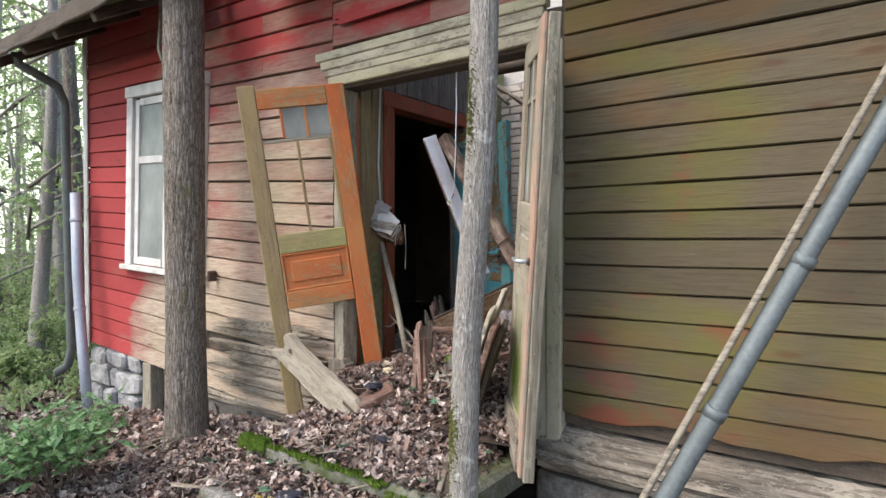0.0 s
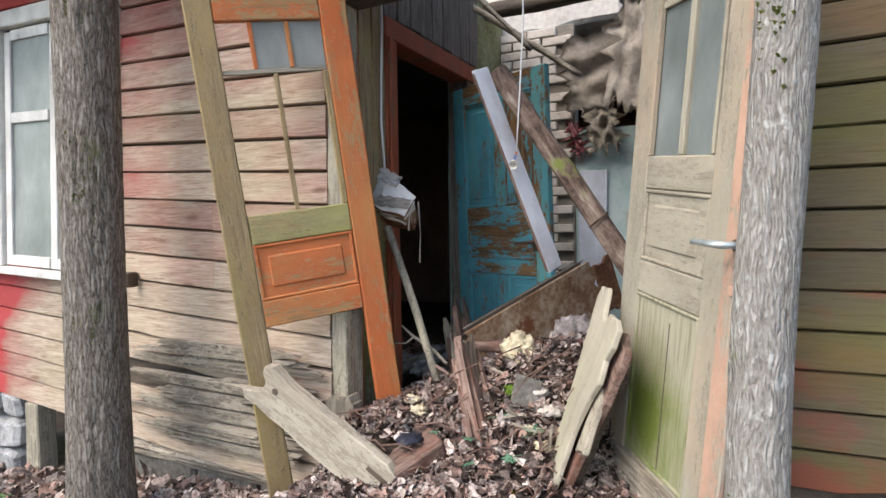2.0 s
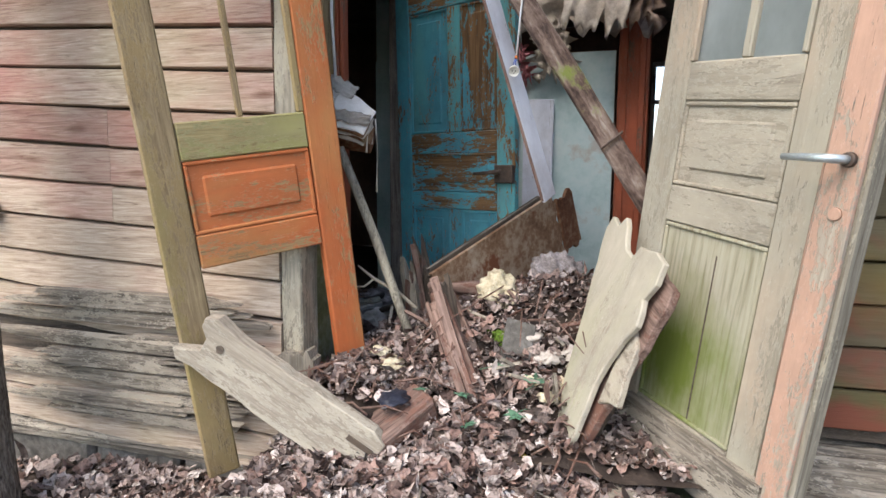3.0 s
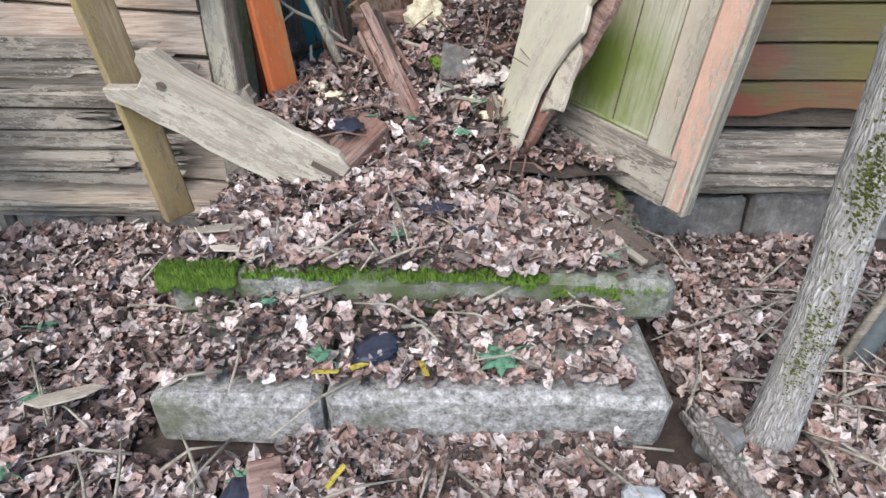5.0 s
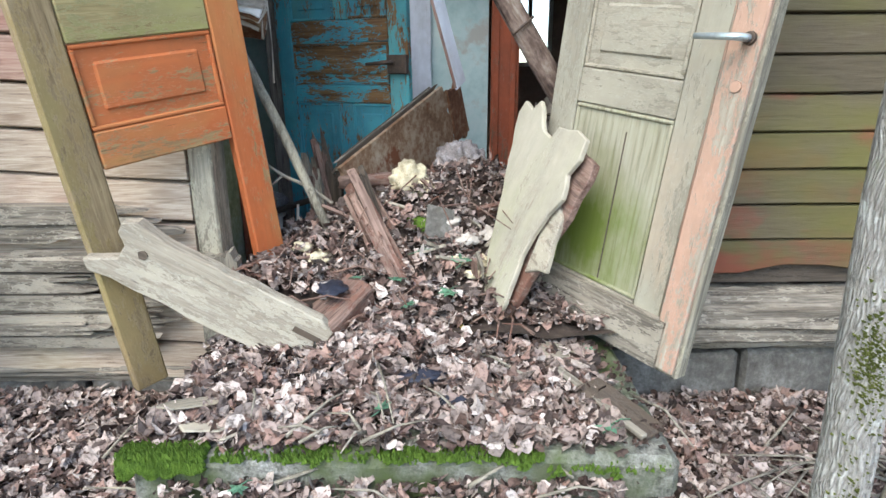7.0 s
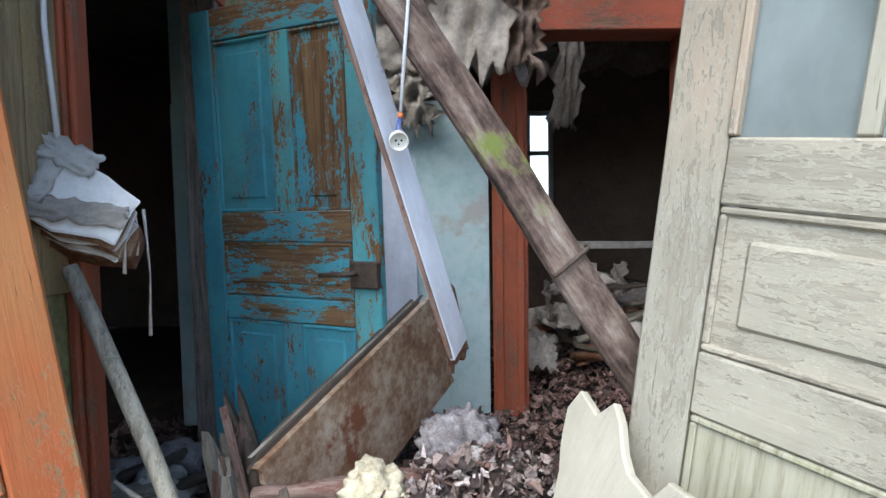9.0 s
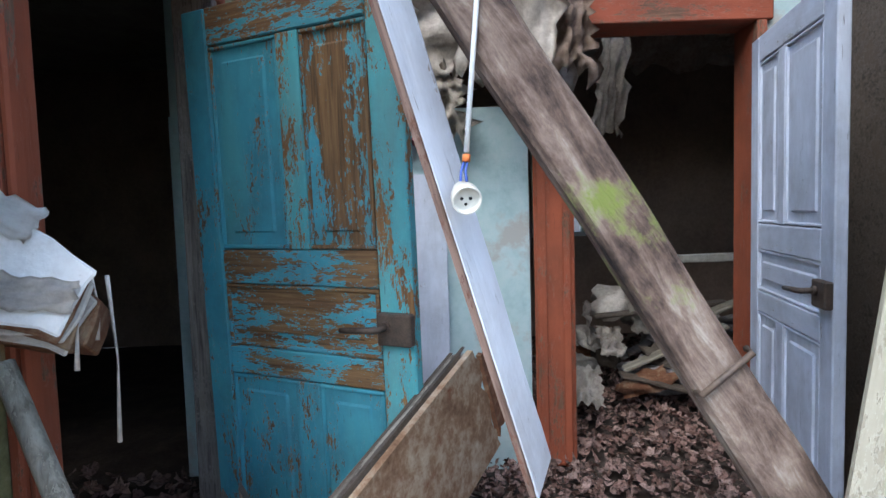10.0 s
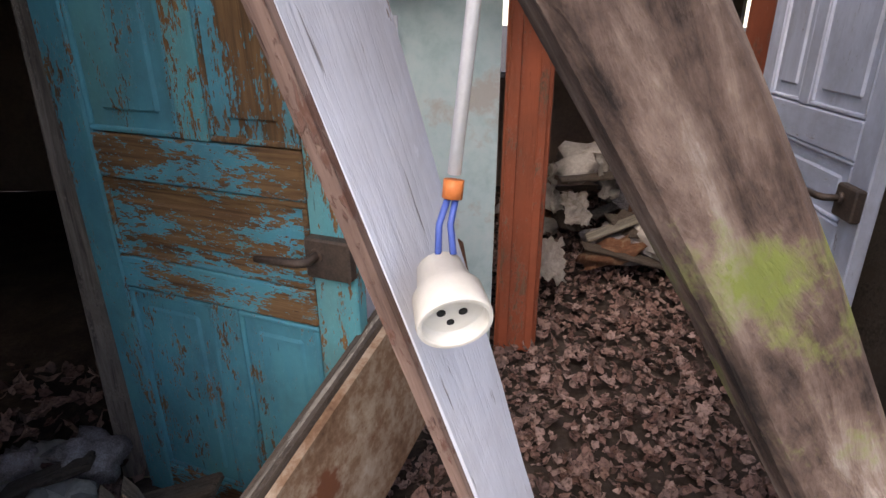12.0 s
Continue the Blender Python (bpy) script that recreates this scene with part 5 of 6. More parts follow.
scatter("leaf_litter", strewn(-2.93, -1.5, 2.70, 4.1, 4200, pile_z, 6, 0.05), 0.032, M_LITTER, "dead leaves over the rubble in the porch", "leaves", 6)
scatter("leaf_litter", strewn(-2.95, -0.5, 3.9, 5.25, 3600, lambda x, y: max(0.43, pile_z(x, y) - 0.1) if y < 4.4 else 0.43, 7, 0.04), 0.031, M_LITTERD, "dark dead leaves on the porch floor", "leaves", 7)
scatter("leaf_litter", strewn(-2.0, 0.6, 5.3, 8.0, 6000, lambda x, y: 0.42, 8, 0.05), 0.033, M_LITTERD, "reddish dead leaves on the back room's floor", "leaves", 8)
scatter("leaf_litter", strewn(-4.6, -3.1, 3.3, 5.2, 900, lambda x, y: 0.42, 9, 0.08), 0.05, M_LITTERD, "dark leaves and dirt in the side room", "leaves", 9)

# twigs and sticks lying about
def twigs(name, n, x0, x1, y0, y1, fz, seed, material, label, length=0.3):
    rnd = random.Random(seed)
    b = bmesh.new()
    for _ in range(n):
        x, y, a, L = x0 + (x1 - x0) * rnd.random(), y0 + (y1 - y0) * rnd.random(), rnd.random() * 6.28, length * (0.3 + rnd.random())
        dx, dy = L * math.cos(a), L * math.sin(a)
        z = fz(x, y) + 0.03
        q = tube([(x, y, z), (x + dx * 0.5 + 0.02 * rnd.random(), y + dy * 0.5, z + 0.02 + 0.02 * rnd.random()), (x + dx, min(2.8, y + dy), z + 0.01)], [0.004 + 0.003 * rnd.random(), 0.004, 0.002], 5)
        me = bpy.data.meshes.new("tmp")
        q.to_mesh(me)
        q.free()
        b.from_mesh(me)
        bpy.data.meshes.remove(me)
    return solo(name, b, material, label, "twigs", kind="stuff")


scatter("leaf_crumbs", strewn(-3.7, -0.6, 1.1, 2.88, 6500, litter_z, 61, 0.02, clear), 0.017, M_SHADE_CRUMB, "dark leaf bits standing in for shade between the leaves", "leaves", 61, 0.9, 0.7)
scatter("leaf_crumbs", strewn(-2.9, -1.5, 2.7, 4.0, 4000, pile_z, 62, 0.04), 0.014, M_LITTER, "crumbled bits of old leaves on the rubble", "leaves", 62, 0.9, 0.7)
twigs("twigs", 130, -4.2, -0.2, 1.0, 2.5, lambda x, y: litter_z(x, y) + 0.012, 3, M_BARE, "thin grey twigs lying among the leaves")
twigs("twigs", 45, -1.25, -0.3, 1.6, 2.5, ground_z, 4, M_BARE, "tangle of thin twigs beside the tree", 0.5)
twigs("twigs", 40, -2.8, -1.7, 2.6, 3.7, pile_z, 5, M_ROT, "splinters lying on the rubble", 0.22)

# ---- green seedlings and fallen green leaves ----
def loose_leaf(name, x, y, z, s, seed, material, label):
    rnd = random.Random(seed)
    b = bmesh.new()
    c = b.verts.new((0, 0, 0.006))
    ring = [b.verts.new((s * r * math.cos(a), s * r * math.sin(a), s * 0.25 * (rnd.random() - 0.3) * r)) for a, r in MAPLE]
    for i in range(len(ring)):
        b.faces.new((c, ring[i], ring[(i + 1) % len(ring)]))
    st = tube([(-s * 0.3, 0, 0), (-s * 0.9, 0.01, 0.002), (-s * 1.3, 0.03, -0.002)], [0.0025, 0.002, 0.002], 4)
    me = bpy.data.meshes.new("tmp")
    st.to_mesh(me)
    st.free()
    b.from_mesh(me)
    bpy.data.meshes.remove(me)
    return solo(name, b, material, label, "leaf", pose(x, y, z, rnd.uniform(-12, 12), rnd.uniform(-12, 12), rnd.random() * 360), "fallen green leaves")


for k, (x, y, s) in enumerate([(-2.0, 1.86, 0.075), (-2.47, 1.86, 0.05), (-2.66, 2.04, 0.035), (-1.66, 2.16, 0.05), (-2.3, 2.25, 0.035), (-2.63, 1.62, 0.05), (-3.25, 1.62, 0.05), (-3.2, 1.45, 0.06), (-3.5, 2.2, 0.05), (-1.4, 1.72, 0.04), (-2.25, 2.72, 0.04), (-2.1, 2.82, 0.05), (-2.2, 3.0, 0.05), (-2.3, 2.85, 0.045), (-2.45, 2.8, 0.04), (-2.05, 2.95, 0.06), (-1.62, 2.62, 0.04), (-3.35, 1.9, 0.05)]):
    z = (pile_z(x, y) + 0.06) if y > 2.68 else litter_z(x, y) + 0.045
    loose_leaf("green_leaf", x, y, z, s, k, M_MAPLE, "green maple leaf lying on dead leaves")
for k, (x, y) in enumerate([(-2.36, 1.83), (-2.2, 1.82), (-2.45, 1.8), (-2.4, 1.6), (-2.05, 2.7)]):
    solo("yellow_leaf", box(-0.035, 0.035, -0.008, 0.008, -0.001, 0.001, 0), M_YELLOW, "narrow yellow leaf fallen on the step", "leaf", pose(x, y, litter_z(x, y) + 0.04, 10, 8, 40 + 67 * k), "yellow leaves")


def shrub(x, y, r, h, n, seed, material, label, leaf=0.05):
    rnd = random.Random(seed)
    t = thing("shrub", label, "shrub", pose(x, y, ground_z(x, y)))
    pl = []
    for _ in range(14):
        a, q = rnd.random() * 6.28, rnd.random() * r
        top = Vector((q * math.cos(a), q * math.sin(a), h * (0.6 + 0.4 * rnd.random())))
        mid = top * 0.5 + Vector((0, 0, 0.05))
        part("stem", tube([(top.x * 0.15, top.y * 0.15, -0.03), mid, top], [0.006, 0.004, 0.002], 5), M_BARKD, t)
        for _ in range(n // 14):
            p = mid.lerp(top, rnd.random() * 1.1) + Vector((rnd.gauss(0, 0.07), rnd.gauss(0, 0.07), rnd.gauss(0, 0.04)))
            pl.append(tuple(p))
    lv = scatter("foliage", pl, leaf, material, "", "", seed, 0.3, 0.4, OVAL)
    del lv["kind"]
    lv.parent = t
    return t


shrub(-3.85, 1.45, 0.42, 0.5, 420, 3, M_GREEN, "low green shrub beside the trunk", 0.062)
shrub(-4.25, 1.2, 0.4, 0.45, 400, 4, M_GREEN, "low green shrub among dead leaves", 0.062)
shrub(-4.6, 1.75, 0.35, 0.42, 200, 5, M_GREEN, "low green shrub near the house")
for k, (x, y, r, h) in enumerate([(-8.2, 2.6, 0.5, 0.5), (-9.5, 3.3, 0.8, 0.8), (-11, 3.6, 0.9, 1.2), (-12.5, 4.4, 1.2, 1.6), (-10.5, 2.7, 0.7, 0.7), (-14, 4.6, 1.4, 2.2), (-15, 5.8, 1.4, 2.0), (-13, 3.6, 1.1, 1.3)]):
    shrub(x, y, r, h, 420, 30 + k, M_FOREST, "light green undergrowth at the forest's edge", 0.07)

# ---- forest ----
def forest_tree(seed, height, r, material):
    rnd = random.Random(seed)
    t = thing("forest_tree", "tall slender forest tree with a light green crown", "tree", pose(0, 0, 0), "forest trees")
    pts = [Vector((0.15 * math.sin(i * 0.4 + seed), 0.15 * math.cos(i * 0.3 + seed) - 0.15, height * i / 14 - 0.2)) for i in range(15)]
    part("trunk", tube(pts, [r * (1 - 0.8 * i / 14) for i in range(15)], 10, 0.1, seed), material, t)
    pl = []
    for i in range(16):
        z = height * (0.12 + 0.86 * rnd.random())
        a, L = rnd.random() * 6.28, (0.8 + 1.6 * rnd.random()) * (1.15 - z / height)
        tip = Vector((L * math.cos(a), L * math.sin(a), z + 0.35 * L))
        base = Vector((0, 0, z))
        part("limb", tube([base, base.lerp(tip, 0.5) + Vector((0, 0, 0.1)), tip], [0.03, 0.02, 0.008], 5), material, t)
        for _ in range(34):
            p = base.lerp(tip, 0.3 + 0.8 * rnd.random())
            pl.append((p.x + rnd.gauss(0, 0.3), p.y + rnd.gauss(0, 0.3), p.z + rnd.gauss(0, 0.25)))
    lv = scatter("crown", pl, 0.085, M_FOREST, "", "", seed, 0.3, 0.8, OVAL)
    del lv["kind"]
    lv.parent = t
    return t


protos = [forest_tree(1, 9.0, 0.11, M_BARK), forest_tree(2, 11.0, 0.14, M_BARKD), forest_tree(3, 7.0, 0.08, M_BARK)]
spots = [(-9.2, 3.1), (-10.4, 3.9), (-11.5, 3.4), (-12.6, 5.0), (-13.5, 4.2), (-15, 5.4), (-16.5, 6.4), (-17, 5.1), (-19, 6.0), (-20, 7.6), (-22, 6.6), (-23, 8.2), (-25, 8.0), (-27, 9.4), (-28, 7.9), (-31, 10.5), (-18, 7.2), (-14.2, 6.0), (-33, 9.5), (-36, 12), (-35, 10.6), (-24, 9.6)]
rnd = random.Random(9)
for k, (x, y) in enumerate(spots):
    m = pose(x, y, ground_z(x, y) if x > -60 else 0.2, 0, 0, rnd.random() * 360)
    if k < 3:
        protos[k].matrix_basis = m
    else:
        copy_thing(protos[k % 3], m)
wood_leaves = [(-38 - 14 * rnd.random(), 8 + 16 * rnd.random(), 16 * rnd.random() ** 1.3) for _ in range(1500)]
scatter("far_woods", wood_leaves, 0.32, M_FOREST, "pale green foliage of the far woods", "woods", 77, 0.2, 0.9, OVAL)
scatter("undergrowth", strewn(-30, -8, 1.5, 13, 7000, lambda x, y: ground_z(x, y) + 0.1, 78, 0.35), 0.10, M_FOREST, "light green undergrowth on the forest floor", "undergrowth", 78, 0.3, 0.8, OVAL)
scatter("grass", strewn(-14, -7, 1.2, 5.2, 6000, lambda x, y: ground_z(x, y) + 0.06, 79, 0.15), 0.07, M_FOREST, "patch of light green grass beyond the house", "grass", 79, 0.3, 1.2, OVAL)

# Brightness of the far woods and sky, added as emission on a sheet.
def far_glow():
    m, n, l, b = mat("glowing_distance", 1.0)
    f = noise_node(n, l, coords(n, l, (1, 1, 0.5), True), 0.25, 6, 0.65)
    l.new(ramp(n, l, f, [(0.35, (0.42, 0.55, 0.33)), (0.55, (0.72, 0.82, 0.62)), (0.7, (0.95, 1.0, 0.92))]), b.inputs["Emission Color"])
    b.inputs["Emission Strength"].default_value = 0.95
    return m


solo("backdrop", sheet(-64, -62, -30, 60, 1, 30, lambda x, y: 0.2 if x < -63 else 34), far_glow(), "glowing sheet standing in for bright woods and sky", "backdrop", kind="structure")

# ---- porch: rubble and remains ----
def log_piece(a, bq, r, seed, label, material=M_ROT):
    pts = [Vector(a).lerp(Vector(bq), i / 10) for i in range(11)]
    b = tube(pts, [r * (0.75 + 0.35 * noise.noise(Vector((i * 0.7, seed, 0)))) for i in range(11)], 11, 0.55, seed)
    for v in b.verts:
        v.co += 0.35 * r * noise.noise_vector(v.co * 22 + Vector((seed, 0, 0)))
    return solo("rotten_log", b, material, label, "log")


def splinter_stump(a, bq, n, spread, width, seed, label):
    """A rotten timber fallen apart into upright splinters."""
    rnd = random.Random(seed)
    t = thing("rotten_timber", label, "timber")
    for k in range(n):
        o = Vector(a) + Vector((rnd.gauss(0, spread), rnd.gauss(0, spread), 0))
        e = Vector(bq) + Vector((rnd.gauss(0, spread * 1.3), rnd.gauss(0, spread), rnd.uniform(-0.22, 0.03)))
        ob = part("splinter", splintered((e - o).length, width * rnd.uniform(0.5, 1.2), 0.02 + 0.02 * rnd.random(), seed * 10 + k, depth=0.13, cuts=8), (M_ROT, M_ROT, M_BARE, M_DARKWOOD)[k % 4], t)
        ob.matrix_basis = along(o, e, (rnd.uniform(-1, 1), rnd.uniform(-1.0, -0.2), rnd.uniform(0.1, 0.6)))
    return t


splinter_stump((-2.25, 2.93, 0.48), (-2.52, 3.26, 0.95), 10, 0.025, 0.10, 1, "red-brown rotten timber split apart in the rubble")
solo("rotten_block", box(-0.13, 0.13, -0.075, 0.075, -0.06, 0.06, 0.012, cuts=9, rough=0.022, seed=4), M_ROT, "dark red-brown rotten block beneath a broken plank", "timber", pose(-2.49, 2.72, 0.53, 8, -22, 52))
tw = thing("forked_twig", "thin pale forked twig sticking out of the rubble", "twig")
part("stem", tube([(-2.90, 3.30, 0.99), (-2.82, 3.29, 0.935), (-2.70, 3.27, 0.885), (-2.60, 3.24, 0.82)], [0.005, 0.008, 0.009, 0.009], 6, 0.2), M_PALE, tw)
part("fork", tube([(-2.82, 3.29, 0.935), (-2.86, 3.27, 0.90), (-2.92, 3.26, 0.90)], [0.006, 0.005, 0.003], 6, 0.2), M_PALE, tw)
bits = random.Random(31)
for k in range(34):
    x, y = bits.uniform(-2.85, -1.75), bits.uniform(2.85, 3.65)
    L = bits.uniform(0.06, 0.20)
    solo("wood_scrap", splintered(L, bits.uniform(0.02, 0.05), 0.012, 200 + k, True, L * 0.3, 4), (M_ROT, M_BARE, M_PALE, M_ROT, M_DARKWOOD)[k % 5], "splintered scrap of rotten wood in the rubble", "wood scrap",
         along((x, y, pile_z(x, y) + 0.035), (x + bits.uniform(-1, 1), y + bits.uniform(-1, 1), pile_z(x, y) + bits.uniform(-0.2, 0.6)), (0.3, -1, 0.5)), "wood scraps")
splinter_stump((-2.70, 3.74, 0.50), (-2.76, 3.70, 1.14), 8, 0.03, 0.09, 6, "jagged stump of a rotten post")
splinter_stump((-1.92, 3.30, 0.72), (-1.60, 3.42, 0.84), 6, 0.04, 0.08, 5, "dark red rotten timber in the rubble")
splinter_stump((-1.60, 3.42, 0.50), (-1.56, 3.46, 0.92), 7, 0.04, 0.09, 9, "pale splintered timber standing by the doorway")
log_piece((-2.27, 2.99, 0.50), (-2.51, 3.26, 0.90), 0.062, 21, "red-brown rotten log broken in the rubble")
log_piece((-1.95, 3.30, 0.74), (-1.62, 3.40, 0.82), 0.06, 22, "dark red rotten log lying in the rubble")
log_piece((-2.60, 3.42, 0.88), (-2.10, 3.46, 0.90), 0.035, 4, "thin reddish lath lying on the rubble")
solo("stump", splintered(0.36, 0.15, 0.09, 41, depth=0.04), M_BARE, "weathered grey stump of the door post", "post", axes((-3.05, 2.86, 0.36), (-3.06, 2.88, 1.2), (-2.90, 2.88, 0.36)))
solo("wadding", lump((0.085, 0.07, 0.095), 2.3, 0.4, 2.8, 4), M_FLUFF, "clump of yellow wadding on the rubble", "wadding", pose(-2.27, 3.40, 0.88))
solo("wadding", lump((0.055, 0.05, 0.06), 5.3, 0.4, 2.8, 4), M_FLUFF, "small clump of yellow wadding", "wadding", pose(-2.20, 3.36, 0.84))
solo("wadding", lump((0.125, 0.10, 0.13), 7.7, 0.4, 3.2, 5), M_WADG, "grey matted wadding behind the boards", "wadding", pose(-2.03, 3.62, 0.90))
for k, (x, y, s) in enumerate([(-2.02, 3.1, 0.05), (-1.96, 3.02, 0.045), (-2.06, 2.98, 0.04), (-1.92, 3.14, 0.05), (-2.62, 2.98, 0.05), (-2.7, 3.06, 0.04), (-2.1, 3.16, 0.05), (-2.0, 2.92, 0.035)]):
    solo("plaster_crumb", lump((s, s * 0.8, s * 0.6), 11.3 * k, 0.7, 2.5, 3), M_FLUFF if k % 3 else M_CLOTH, "crumbled pale insulation among the leaves", "crumb", pose(x, y, pile_z(x, y) + 0.035), "crumbs")
solo("slate", box(-0.06, 0.06, -0.006, 0.006, -0.09, 0.09, 0.003, cuts=3, rough=0.008), M_FOUND, "broken grey-green slate with moss", "slate", pose(-2.14, 3.10, 0.74, -20, 15, 20))
solo("moss_clump", lump((0.06, 0.05, 0.04), 3.3, 0.6, 3, 4), M_MOSS, "tuft of moss on the rubble", "moss", pose(-2.2, 3.15, 0.74))
solo("wood_chip", box(-0.09, 0.09, -0.05, 0.05, -0.02, 0.02, 0.008, cuts=4, rough=0.01), M_BARE, "short grey wood offcut on the landing", "offcut", pose(-1.70, 2.62, 0.40, 4, 3, -12))
solo("wood_chip", box(-0.19, 0.19, -0.012, 0.012, -0.008, 0.008, 0.003, cuts=4, rough=0.006), M_BARE, "thin lath lying on the landing", "lath", pose(-1.66, 2.30, 0.415, 0, 4, -62))
solo("bark_piece", box(-0.13, 0.13, -0.05, 0.05, -0.015, 0.015, 0.01, cuts=5, rough=0.02), M_DARKWOOD, "charred dark board lying on the landing", "board", pose(-1.60, 2.28, 0.398, 3, 5, -55))
for k, (x, y, z, s) in enumerate([(-2.2, 2.42, 0.43, 0.07), (-2.33, 1.90, 0.262, 0.075), (-2.52, 2.72, 0.62, 0.075), (-2.1, 2.3, 0.41, 0.05), (-3.35, 1.35, 0.06, 0.06), (-2.62, 1.56, 0.09, 0.06)]):
    solo("rubber_scrap", lump((s, s * 0.7, 0.018), 3.1 * k, 0.5, 2.2, 3), M_TARP, "crumpled black scrap of roofing felt", "scrap", pose(x, y, z, 0, 0, 50 * k), "felt scraps")
for k, (x, y, z, s, rz) in enumerate([(-2.86, 2.28, 0.41, 0.11, 30), (-2.78, 2.15, 0.41, 0.075, 10), (-2.70, 2.13, 0.40, 0.035, 60), (-3.22, 1.86, 0.09, 0.10, 35)]):
    solo("bark_scrap", cut_shape([(-s, -s * 0.3), (-s * 0.4, -s * 0.5), (s * 0.7, -s * 0.35), (s, 0.0), (s * 0.5, s * 0.4), (-s * 0.6, s * 0.35)], 0.006, 3.0 * k, 0.012), M_PALE if k else M_BARE, "pale scrap of birch bark on the leaves", "scrap", pose(x, y, z + 0.015, 78, 6, rz), "bark scraps")
solo("brick_bit", box(-0.045, 0.045, -0.06, 0.06, -0.03, 0.03, 0.008, cuts=3, rough=0.006), M_ROT, "worn red brick half among the leaves", "brick", pose(-2.57, 1.60, 0.08, 10, 0, 20))
solo("mossy_stick", splintered(0.30, 0.05, 0.04, 61, True, 0.06), M_BARKD, "mossy green stick beside the steps", "stick", axes((-1.40, 1.55, 0.04), (-1.52, 1.80, 0.16), (-1.33, 1.58, 0.06)))
solo("white_stone", box(-0.05, 0.05, -0.02, 0.02, -0.055, 0.055, 0.014, cuts=5, rough=0.02), M_FIELD, "pale broken stone at the lowest step", "stone", pose(-1.69, 1.53, 0.10, -40, 8, 12))
solo("white_stone", box(-0.06, 0.06, -0.05, 0.05, -0.05, 0.05, 0.02, cuts=3, rough=0.015), M_FOUND, "grey stone beside the steps", "stone", pose(-1.42, 1.78, 0.06, 0, 12, 40))

# layered torn cardboard hanging on the porch's side wall
rag = thing("cardboard_stack", "torn layered cardboard jutting from the porch wall", "cardboard")
def crumpled(x0, x1, z0, z1, seed, amp, nx=22, nz=14, ragged=0.04):
    b = bmesh.new()
    rows = []
    for j in range(nz + 1):
        row = []
        for i in range(nx + 1):
            u, w = i / nx, j / nz
            x, z = x0 + (x1 - x0) * u, z0 + (z1 - z0) * w
            e = noise.noise(Vector((u * 5, w * 5, seed)))
            x += ragged * noise.noise(Vector((w * 9, seed, 1))) * (abs(u - 0.5) * 2) ** 4
            z += ragged * noise.noise(Vector((u * 9, seed, 2))) * (abs(w - 0.5) * 2) ** 4
            row.append(b.verts.new((x, amp * e + 0.4 * amp * noise.noise(Vector((u * 14, w * 14, seed))), z)))
        rows.append(row)
    for r0, r1 in zip(rows, rows[1:]):
        for i in range(nx):
            b.faces.new((r0[i], r0[i + 1], r1[i + 1], r1[i])).smooth = True
    bmesh.ops.solidify(b, geom=b.faces[:], thickness=0.004)
    return b


CARD = [(-0.08, -0.09), (-0.09, 0.06), (-0.03, 0.10), (0.0, 0.075), (0.09, 0.025), (0.20, -0.065), (0.185, -0.09), (0.155, -0.185), (0.12, -0.165), (0.02, -0.145)]
M_CARDW = mottled("whitened_card", [(0.3, (0.60, 0.56, 0.51)), (0.5, (0.76, 0.73, 0.69)), (0.75, (0.84, 0.82, 0.79))], 7, 0.95, 0.006, 6, ((0.36, 0.27, 0.20), 0.63, 0.70, 9.0))
for k in range(6):
    f = 1 - 0.035 * k
    p = part("layer", cut_shape([(x * f, z * (1 if z > 0 else f)) for x, z in CARD], 0.007, 3.0 + k, 0.014), M_CARDW if k < 1 else (M_CLOTH, M_BRDOOR)[k % 2], rag, "" if k else "whitened torn face of the card")
    p.matrix_basis = pose(-3.02, 3.30 + 0.013 * k, 1.745 - 0.016 * k, -24, 2, 18)
for k, (x, z, w, h, a) in enumerate([(0.02, 0.06, 0.2, 0.07, 28), (0.06, -0.10, 0.24, 0.06, 8), (-0.03, 0.0, 0.12, 0.14, 20)]):
    q = part("torn_flap", crumpled(-w / 2, w / 2, -h / 2, h / 2, 60 + k, 0.016, 16, 10, 0.012), M_CARDW if k != 1 else M_CLOTH, rag)
    q.matrix_basis = pose(-3.02, 3.30, 1.745, -24, 2, 18) @ pose(x, -0.016, z, 0, a, 0)
part("backing", cut_shape([(-0.08, -0.12), (-0.08, 0.09), (0.06, 0.03), (0.16, -0.06), (0.13, -0.15)], 0.10, 31.0, 0.012), M_BRDOOR, rag, "dark rotten wad behind the card").matrix_basis = pose(-3.02, 3.42, 1.66, -24, 2, 18)
for k, (y, L) in enumerate(((3.45, 0.34), (3.40, 0.12), (3.33, 0.16))):
    part("shred", tube([(-2.87, y, 1.66), (-2.865, y + 0.01, 1.66 - L * 0.5), (-2.87, y + 0.006, 1.66 - L)], [0.004, 0.002, 0.005], 5, 0.9, k), M_CLOTH, rag)

# boards of the porch's side wall
side_boards = thing("side_boards", "weathered vertical boards on the porch's side wall", "boards", kind="structure")
for k, (y0, y1, z0, z1, mt) in enumerate([(3.06, 3.14, 0.42, 2.58, M_ORANGE), (3.15, 3.26, 1.2, 3.2, M_OLIVE), (3.27, 3.39, 1.45, 3.25, M_OLIVE)]):
    part("board", box(PX + 0.001, PX + 0.025, y0, y1, z0, z1, 0.004, cuts=5, rough=0.004, seed=k), mt, side_boards)
